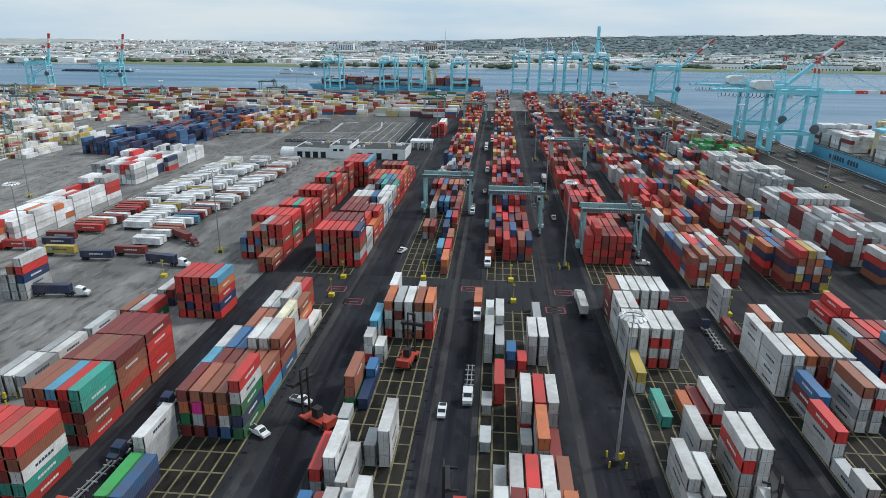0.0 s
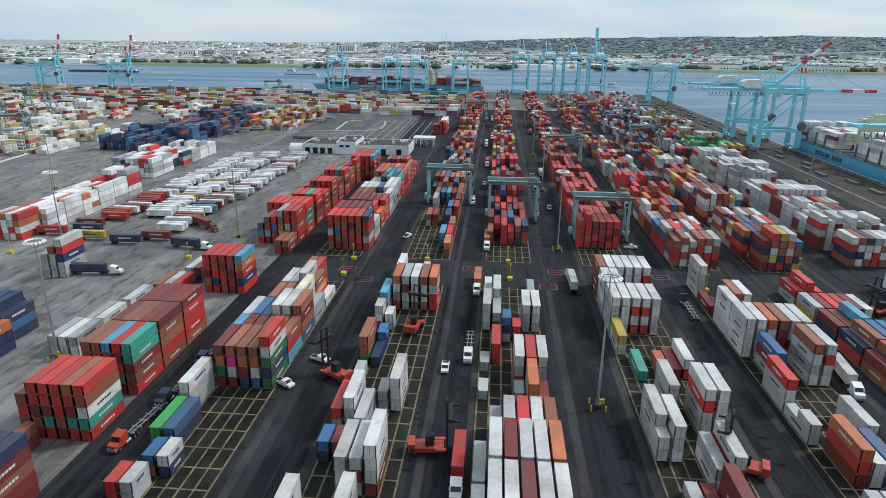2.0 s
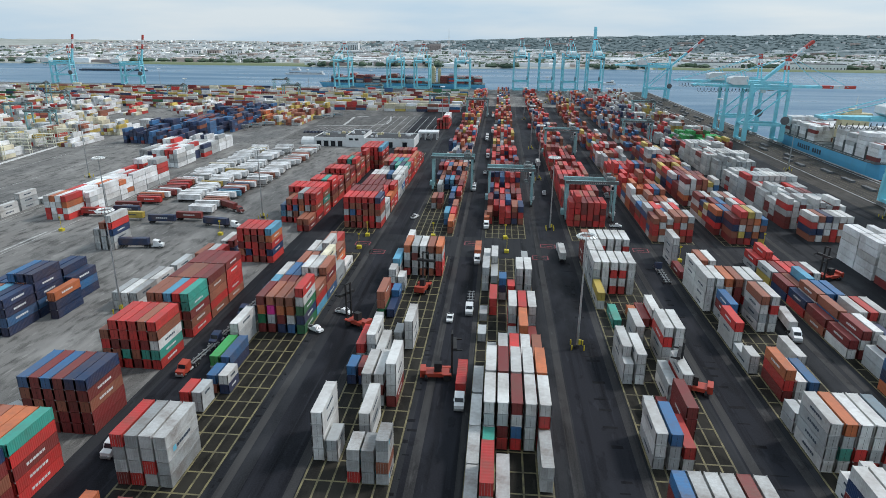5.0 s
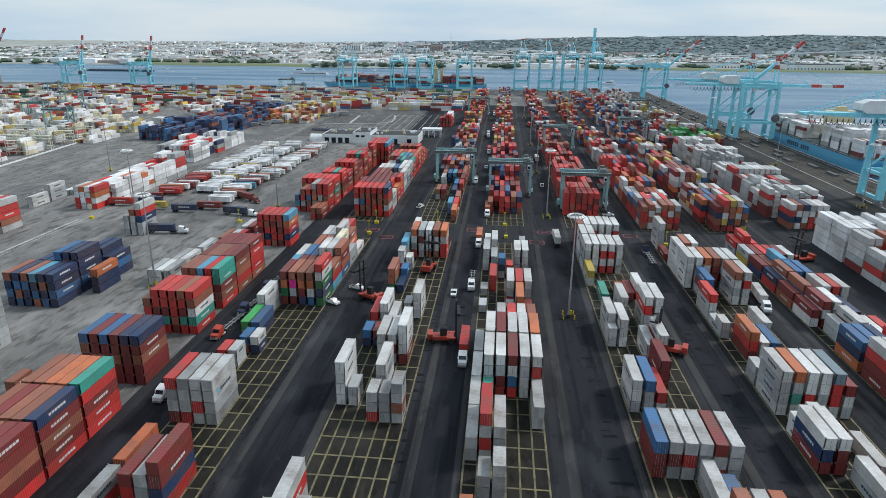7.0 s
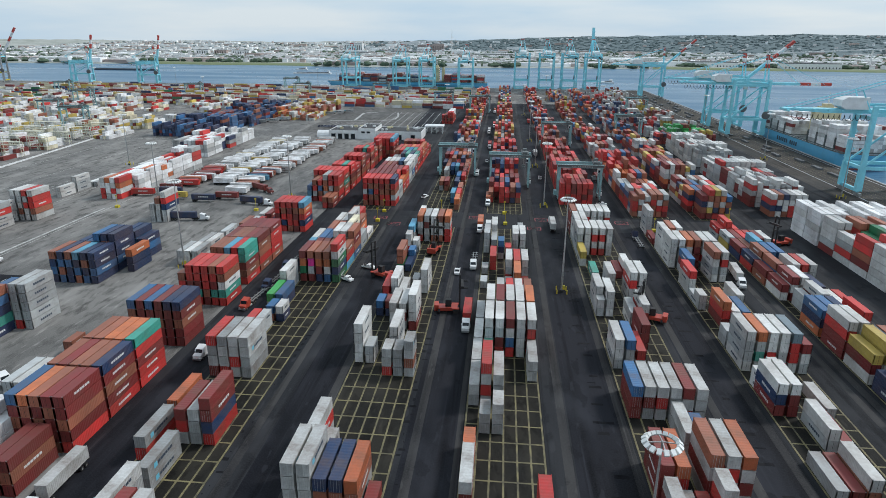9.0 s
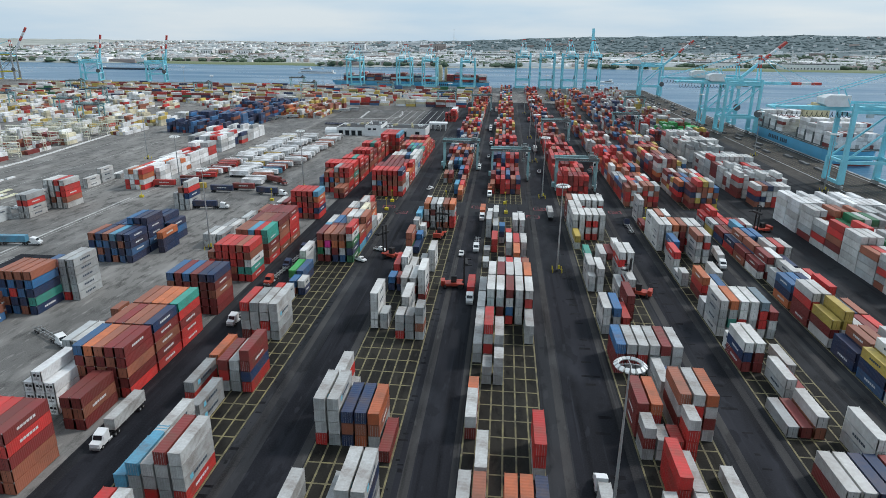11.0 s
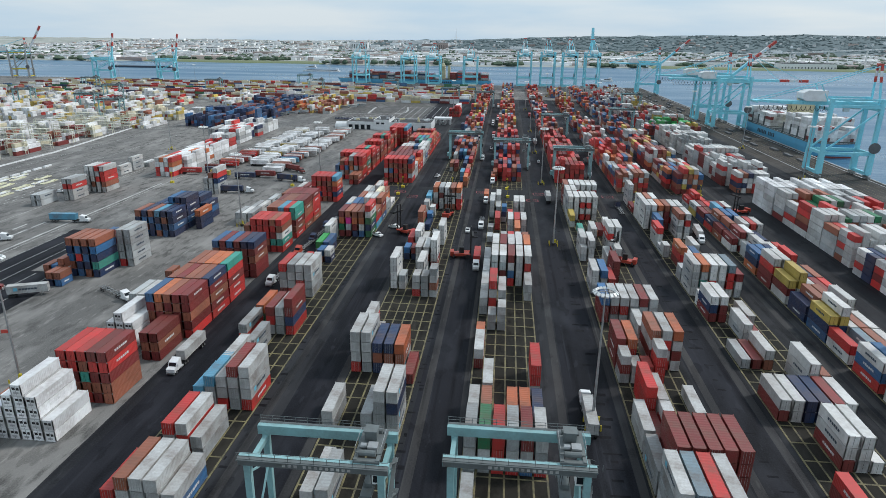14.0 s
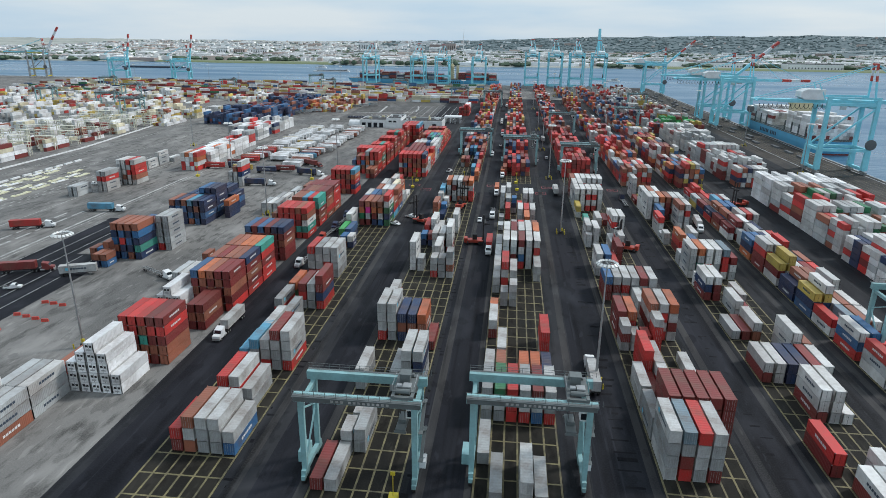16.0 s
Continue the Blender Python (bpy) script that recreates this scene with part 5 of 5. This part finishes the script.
# lanes of the gate road on the open yard
for x in (-193.5, -186.6, -179.3, -172.4, -165.4, -158.4):
    line(x, -140, x, 330 if x < -190 else (104 if x < -170 else 56), 0.3)
line(-196, -140, -196, 200, 1.1)
for k in range(34):
    if -60 + k * 12 < 110:
        line(-207, -60 + k * 12, -207, -51 + k * 12, 1.2)
        line(-213, -64 + k * 12, -213, -55 + k * 12, 1.0)
    line(-250, 60 + k * 6, -250, 63 + k * 6, 0.5)
    line(-254, 60 + k * 6, -254, 63 + k * 6, 0.5)
for x in (-228, -277, -310):
    line(x, -40, x, 380, 0.3)
for k in range(26):
    line(-176, 262 + 6.2 * k, -146, 262 + 6.2 * k, 0.2)
line(-340, 215, -345, 470, 0.5)
line(-345, 400, -190, 445, 0.5)
for x, y in ((-93, 204), (-54, 200), (-26, 203), (-8, 205), (24, 205), (62, 204), (-46, 190), (20, 190)):
    for a, b, c, d in ((-3, -2.2, 3, -2.2), (3, -2.2, 3, 2.2), (3, 2.2, -3, 2.2), (-3, 2.2, -3, -2.2), (-1.6, 0, 1.6, 0)):
        line(x + a, y + b, x + c, y + d, 0.4, 1)
tagged(part("yard_marking", paint, [WLINE, RLINE, YELLOW]), "worn white and red lane paint on the yard", "road marking", kind="structure")
bar = Build()
for k in range(19):
    y = 62 + k * 9.4
    bar.profile([(y, 0), (y + 6.6, 0), (y + 6.6, 0.85), (y, 0.85)], -294.7 + 0.06 * k, -293.3 + 0.06 * k)
for k in range(60):
    y = 60 + k * 6.2
    x = -322 - max(0, y - 280) * 0.12
    bar.profile([(y, 0), (y + 5.9, 0), (y + 5.9, 0.9), (y, 0.9)], x - 0.3, x + 0.3)
tagged(part("barrier_wall", bar, WHITE), "line of pale concrete barrier blocks", "barrier", kind="structure")


# steel racks for refrigerated boxes
def reefer_rack():
    t = thing("reefer_rack", "pale steel access rack for refrigerated containers", "rack", "reefer racks")
    for x in (0, 7.5, 15):
        for y in (0, 2.4):
            part("post", Build().box((x, y, 5.2), (0.35, 0.35, 10.4)), CREAM_STEEL, t)
    for z in (2.7, 5.4, 8.1, 10.3):
        part("platform", Build().box((7.5, 1.2, z), (15.4, 2.6, 0.22)), CREAM_STEEL, t)
        part("handrail", Build().box((7.5, -0.05, z + 1.1), (15.4, 0.09, 0.09)), CREAM_STEEL, t)
    for k in range(2):
        part("brace", Build().beam((7.5 * k, 0, 0.3), (7.5 * k + 7.5, 0, 10), 0.18), CREAM_STEEL, t)
    return t


CREAM_STEEL = mat("pale_yellow_steel", (0.70, 0.69, 0.56), 0.6, 0, 0.08, 0.3, 0.5)
rack = reefer_rack()
RACKS = [(-352 - i * 19 - (i % 3) * 2, 246 + j * 26) for j in range(8) for i in range(4)]
rack.matrix_basis = pose(*RACKS[0], 0)
for x, y in RACKS[1:]:
    copy_thing(rack, pose(x, y, 0))


# ---------------------------------------------------------------- vehicles
def add_wheels(t, xs, ys, r=0.5, w=0.32):
    for y in ys:
        for x in xs:
            wl = part("wheel", Build().tube((x - w / 2, y, r), (x + w / 2, y, r), r, n=14), BLACK, t)
            part("hub", Build().tube((x - w / 2 - 0.02, y, r), (x + w / 2 + 0.02, y, r), r * 0.45, n=10), STEEL, wl)


def tractor(paintm, label, cargo=None, trailer=True, size=40):
    """Road tractor facing local -y with a skeletal trailer behind it."""
    t = thing("truck", label, "truck", "yard trucks")
    part("cab", Build().profile([(-1.4, 0.7), (-3.5, 0.7), (-3.6, 1.75), (-2.4, 2.0), (-1.9, 3.0), (0.2, 3.5), (0.2, 0.7)], -1.15, 1.15), paintm, t)
    part("windscreen", Build().beam((0, -2.42, 2.05), (0, -1.98, 2.9), 1.9, 0.05), GLASS, t)
    part("bumper", Build().box((0, -3.65, 0.7), (2.3, 0.25, 0.5)), STEEL, t)
    for x in (-0.85, 0.85):
        part("headlight", Build().box((x, -3.68, 1.15), (0.4, 0.1, 0.25)), LAMPM, t)
        part("mirror", Build().box((x * 1.5, -1.9, 2.3), (0.12, 0.15, 0.6)), paintm, t)
    part("chassis", Build().box((0, 0.9, 0.85), (0.9, 7.0, 0.3)), BLACK, t)
    part("fuel_tank", Build().tube((-1.0, -0.6, 0.75), (-1.0, 0.9, 0.75), 0.33).tube((1.0, -0.6, 0.75), (1.0, 0.9, 0.75), 0.33), STEEL, t)
    add_wheels(t, (-1.0, 1.0), (-2.5, 2.2, 3.4))
    if trailer:
        fr = Build()
        for x in (-0.5, 0.5):
            fr.box((x, 8.2, 1.2), (0.18, 12.6, 0.35))
        for k in range(6):
            fr.box((0, 2.2 + k * 2.4, 1.2), (2.4, 0.2, 0.25))
        part("trailer_frame", fr, STEEL if not cargo else BLACK, t)
        add_wheels(t, (-1.0, 1.0), (12.0, 13.3))
        if cargo:
            body, dl, dr, mk = parts_of(cargo, size)
            bx = part("container", body, None, t, m=pose(0, 14.4, 1.42, 0, 0, 180))
            part("door", dl, None, bx)
            part("door", dr, None, bx)
    return t


def at(ob, spots):
    ob.matrix_basis = pose(spots[0][0], spots[0][1], 0, 0, 0, spots[0][2])
    for x, y, r in spots[1:]:
        copy_thing(ob, pose(x, y, 0, 0, 0, r))


BLUEC = BOX["n"]
at(tractor(WHITE, "white truck with an empty skeletal trailer in a yard lane"), [(-5.6, 135.2, 0), (-76.4, 57.2, -4), (-11.4, 302.8, 0), (-119.8, 37.5, 60)])
at(tractor(WHITE, "white truck carrying a red container in a yard lane", "r"), [(-5.3, 82.0, 0), (-205.6, 89.3, 110), (-5.8, 404.4, 0), (30.2, 570.0, 180), (-4.1, 526.4, 0)])
at(tractor(WHITE, "white truck carrying an orange container", "o"), [(-4.9, 182.1, 0), (-2.5, 229.5, 0), (-5.5, 648.8, 0)])
at(tractor(WHITE, "white truck carrying a white refrigerated container", "w"), [(28.3, 199.3, 180), (-80.0, -3.8, 0), (90.6, 127.0, -6), (25.5, -8.5, 180), (-8.2, 485.4, 0), (28.8, 386.1, 180)])
at(tractor(WHITE, "white truck carrying a navy container", "n"), [(-137.7, 184.8, 96), (-117.5, 215.3, 80), (-144.4, 150.0, 60), (92.2, 338.4, 180)])
at(tractor(WHITE, "white truck carrying a light blue container", "l"), [(-190.4, 119.3, 95)])
at(tractor(BOX["m"], "white truck carrying a maroon container", "m"), [(-125.2, 240.8, 55), (-168.5, 38.8, 110), (63.0, 306.3, 180)])
at(tractor(ORANGE, "orange truck with an empty trailer beside the tall stacks"), [(-77.1, 90.1, -6)])
at(tractor(BLUEC, "dark blue truck with an empty trailer beside the tall stacks"), [(-76.1, 107.1, -6), (-75.6, 126.0, -4), (63.8, 180.1, 180)])


def pickup(paintm, label):
    t = thing("pickup", label, "pickup", "pickups and cars")
    part("body", Build().profile([(-2.7, 0.45), (2.7, 0.45), (2.7, 1.15), (0.6, 1.15), (0.3, 1.85), (-0.9, 1.9), (-1.6, 1.2), (-2.7, 1.05)], -0.95, 0.95), paintm, t)
    part("windscreen", Build().beam((0, -1.58, 1.26), (0, -1.0, 1.84), 1.6, 0.05), GLASS, t)
    part("rear_window", Build().beam((0, 0.58, 1.25), (0, 0.36, 1.8), 1.5, 0.05), GLASS, t)
    part("load_bed", Build().box((0, 1.7, 1.14), (1.6, 1.8, 0.06)), BLACK, t)
    for x in (-0.65, 0.65):
        part("headlight", Build().box((x, -2.71, 0.9), (0.35, 0.05, 0.2)), LAMPM, t)
    add_wheels(t, (-0.85, 0.85), (-1.7, 1.7), 0.38, 0.24)
    return t


at(pickup(WHITE, "white pickup truck parked in a yard lane"), [(-11.3, 128.6, 0), (-50.6, 116.6, 60), (-45.2, 129.7, 70), (-37.3, 241.3, 160), (57.3, 236.8, 90), (-60.9, 228.3, 20), (-166.7, 21.3, 110), (-238.6, 170.8, 90), (28.1, 297.6, 180), (-6.3, 348.6, 0)]
   + [(-140 + k * 3.2, 478 + (k % 2) * 0.4, 0) for k in range(22)])
at(pickup(BOX["n"], "dark blue pickup parked on the yard"), [(-64.9, 154.2, 10), (-58.0, 236.5, 30)] + [(-172 + k * 3.1, 506, 0) for k in range(12)])


def top_loader():
    """Container handler with a tall twin mast; faces local +x."""
    t = thing("top_loader", "orange-red container handler with a tall black mast", "container handler", "container handlers")
    part("body", Build().profile([(-1.7, 1.0), (1.7, 1.0), (1.7, 2.0), (-1.7, 2.0)], -4.6, 2.4), ORANGE, t)
    part("counterweight", Build().box((-4.4, 0, 1.9), (1.4, 3.4, 1.9)), ORANGE, t)
    for y in (-1.9, 1.9):
        part("fender", Build().box((1.7, y, 1.9), (2.4, 0.9, 0.35)), ORANGE, t)
    cab = part("cab", Build().box((-0.6, 0, 3.2), (1.9, 1.7, 2.3)), BLACK, t)
    part("cab_window", Build().box((0.37, 0, 3.4), (0.05, 1.4, 1.4)), GLASS, cab)
    for y in (-1.0, 1.0):
        part("mast_rail", Build().box((3.0, y, 6.8), (0.5, 0.35, 12.4)), BLACK, t)
    part("mast_tie", Build().box((3.0, 0, 12.8), (0.4, 2.2, 0.4)).box((3.0, 0, 7), (0.4, 2.2, 0.4)), BLACK, t)
    part("spreader", Build().box((3.7, 0, 9.6), (0.9, 6.2, 0.8)).box((4.4, -3.0, 9.5), (2.2, 0.3, 0.4)).box((4.4, 3.0, 9.5), (2.2, 0.3, 0.4)), BLACK, t)
    add_wheels(t, (-3.6,), (-1.5, 1.5), 0.8, 0.6)
    for x in (1.7,):
        for y in (-1.9, 1.9):
            part("drive_wheel", Build().tube((x, y - 0.4, 0.9), (x, y + 0.4, 0.9), 0.9, n=16), BLACK, t)
    return t


at(top_loader(), [(-22.5, 151.9, 80), (-39.3, 121.9, 150), (-11.1, 93.9, 5), (51.9, 94.2, 160), (124.0, 177.9, 200)])


# parked trailers on the open yard
def box_trailer(c, label):
    t = thing("parked_trailer", label, "trailer", "parked container trailers")
    fr = Build()
    for x in (-0.5, 0.5):
        fr.box((x, 6.1, 1.15), (0.18, 12.2, 0.3))
    part("trailer_frame", fr, BLACK, t)
    part("landing_leg", Build().box((-0.8, 2.4, 0.55), (0.15, 0.15, 1.1)).box((0.8, 2.4, 0.55), (0.15, 0.15, 1.1)), STEEL, t)
    part("wheel", Build().tube((-1.15, 10.3, 0.5), (1.15, 10.3, 0.5), 0.5).tube((-1.15, 11.5, 0.5), (1.15, 11.5, 0.5), 0.5), BLACK, t)
    body, dl, dr, mk = parts_of(c, 40)
    bx = part("container", body, None, t, m=pose(0, 12.2, 1.3, 0, 0, 180))
    part("side_marking", mk, None, bx)
    return t


trg = random.Random(21)
protos = {}
def park(x, y, turn, c):
    m = pose(x, y, 0, 0, 0, turn)
    if c not in protos:
        protos[c] = box_trailer(c, f"{PAINT[c][0]} container on a parked road trailer")
        protos[c].matrix_basis = m
    else:
        copy_thing(protos[c], m)
for y0, y1, x, pal in ((225, 297, -137, "WrkonlWmWW"), (297, 422, -133, "WWWWWWwWk"), (258, 421, -153, "WWWWWWWwy"), (251, 296, -171, "WkrmomWy"), (295, 415, -171, "WWWWWcWw")):
    y = y0
    while y < y1:
        if trg.random() < 0.93:
            park(x + trg.uniform(-2.2, 2.2), y, 90 + trg.uniform(-3, 3), trg.choice(pal))
        y += trg.uniform(3.1, 4.1)
for x, y, a, c in ((-147.4, 39.0, 112, "w"), (-171.3, 232.1, 92, "n"), (-175.1, 239.8, 92, "m"), (-184.6, 227.6, 95, "r"), (-163.6, 222.5, 92, "y"), (-146.4, 219.2, 94, "n"), (-95.1, -6.0, 95, "w"), (-95.4, 59.9, 60, "w")):
    park(x, y, a, c)
for k in range(9):
    park(-196 + k * 8 - 34, 520 + k * 13, 100, trg.choice("wwg"))


RACKY = mat("faded_yellow_steel", (0.72, 0.70, 0.50), 0.6, 0, 0.15, 0.3, 0.5)
# pale yellow bundles of flat racks laid out on the open yard
frg = random.Random(12)
for i, x in enumerate((-288, -283, -278, -272.5, -267, -262)):
    y = 96 + frg.uniform(0, 18)
    while y < 202:
        if frg.random() < 0.72:
            t = thing("flat_rack", "folded pale yellow steel flat rack lying on the yard", "flat rack", "folded flat racks", m=pose(x + frg.uniform(-1.2, 1.2), y, 0, 0, 0, frg.uniform(-4, 4)))
            part("deck", Build().quad_box((-1.2, 0, 0.05), (1.2, 12.1, 0.4)), RACKY if frg.random() < 0.6 else WHITE, t)
            for e in (0.1, 8.9):
                part("end_frame", Build().quad_box((-1.2, e, 0.4), (-0.9, e + 2.9, 0.65)).quad_box((0.9, e, 0.4), (1.2, e + 2.9, 0.65)).quad_box((-0.9, e + 2.5, 0.4), (0.9, e + 2.9, 0.62)), RACKY, t)
        y += 13.0 + frg.uniform(0, 5)


# bridge across the far bay, low towers and a wind turbine
br = thing("far_bridge", "long pale viaduct over the bay in the distance", "bridge")
part("deck", Build().beam((430, 2000, 22), (1900, 2000, 95), 8, 3.0), WHITE, br)
for k in range(14):
    f = k / 13
    x, y, z = 430 + 1470 * f, 2000, 22 + 73 * f
    part("pier", Build().box((x, y, z / 2 - 1), (4, 3, z - 2)), FARW, br)
wt_ = thing("wind_turbine", "single white wind turbine far across the bay", "wind turbine", m=pose(-225, 2750, 0))
part("tower", Build().tube((0, 0, 0), (0, 0, 78), 2.2, 1.2), WHITE, wt_)
part("nacelle", Build().box((0, -1, 79), (3, 8, 3)), WHITE, wt_)
for k in range(3):
    a = radians(90 + 120 * k)
    part("blade", Build().beam((0, -5.5, 79), (36 * math.cos(a), -5.5, 79 + 36 * math.sin(a)), 2.2, 0.5, w2=0.6), WHITE, wt_)
hrg = random.Random(9)
def far_block(x, y, w, d, h, m_, label):
    t = thing("far_building", label, "building", m=pose(x, y, 0.3))
    part("wall", Build().quad_box((-w / 2, -d / 2, 0), (w / 2, d / 2, h)), m_, t)
    part("roof", Build().quad_box((-w / 2 + 1, -d / 2 + 1, h), (w / 2 - 1, d / 2 - 1, h + 2)), ROOFG, t)
    n = max(2, int(w / 9))
    for i in range(n):
        part("window", Build().box((-w / 2 + (i + .5) * w / n, -d / 2 - 0.1, h * (.55 if h > 16 else .25)), (w / n * .3, 0.2, h * (.5 if h > 16 else .3))), GLASS, t)
for x, y, w, d, h, m_, lb in ((-1200, 2440, 50, 20, 24, FARW, "pale apartment block on the far bank"), (-1130, 2450, 50, 20, 22, FARB, "reddish apartment block on the far bank"),
                              (-1050, 2460, 70, 20, 22, FARW, "pale apartment block on the far bank"), (-340, 3300, 60, 25, 44, FARB, "dark tower block far across the bay"),
                              (-760, 3200, 90, 40, 44, FARW, "large pale institutional building on the skyline"), (-640, 2700, 130, 60, 12, FARW, "long white warehouse across the bay"),
                              (-420, 2900, 190, 60, 13, FARW, "long white warehouse across the bay"), (-80, 2650, 240, 60, 12, FARW, "long white warehouse across the bay"),
                              (260, 2800, 220, 60, 13, FARW, "long white warehouse across the bay"), (900, 1925, 160, 50, 15, FARW, "long white shed on the far bank"),
                              (640, 1985, 140, 50, 14, FARW, "long white shed on the far bank"), (1180, 1930, 120, 50, 12, FARW, "long white shed on the far bank")):
    far_block(x, y, w, d, h, m_, lb)


# red water-filled barriers by the gate road
def water_barrier():
    t = thing("road_barrier", "red plastic road barrier on the asphalt", "barrier", "red road barriers")
    part("body", Build().profile([(-0.3, 0), (0.3, 0), (0.12, 0.95), (-0.12, 0.95)], -1.0, 1.0), RED, t)
    part("foot", Build().box((0, 0, 0.06), (2.1, 0.7, 0.12)), RED, t)
    return t


rb = water_barrier()
rb.matrix_basis = pose(-147.4, 11.6, 0, 0, 0, 20)
for x, y in ((-144.1, 11.1), (-140.3, 10.2), (-149.4, 1.8), (-145.6, 0.9), (-141.7, -0.2), (-137.8, -1.2), (-147.6, -8.6), (-150.4, -17.1)):
    copy_thing(rb, pose(x, y, 0, 0, 0, 15))
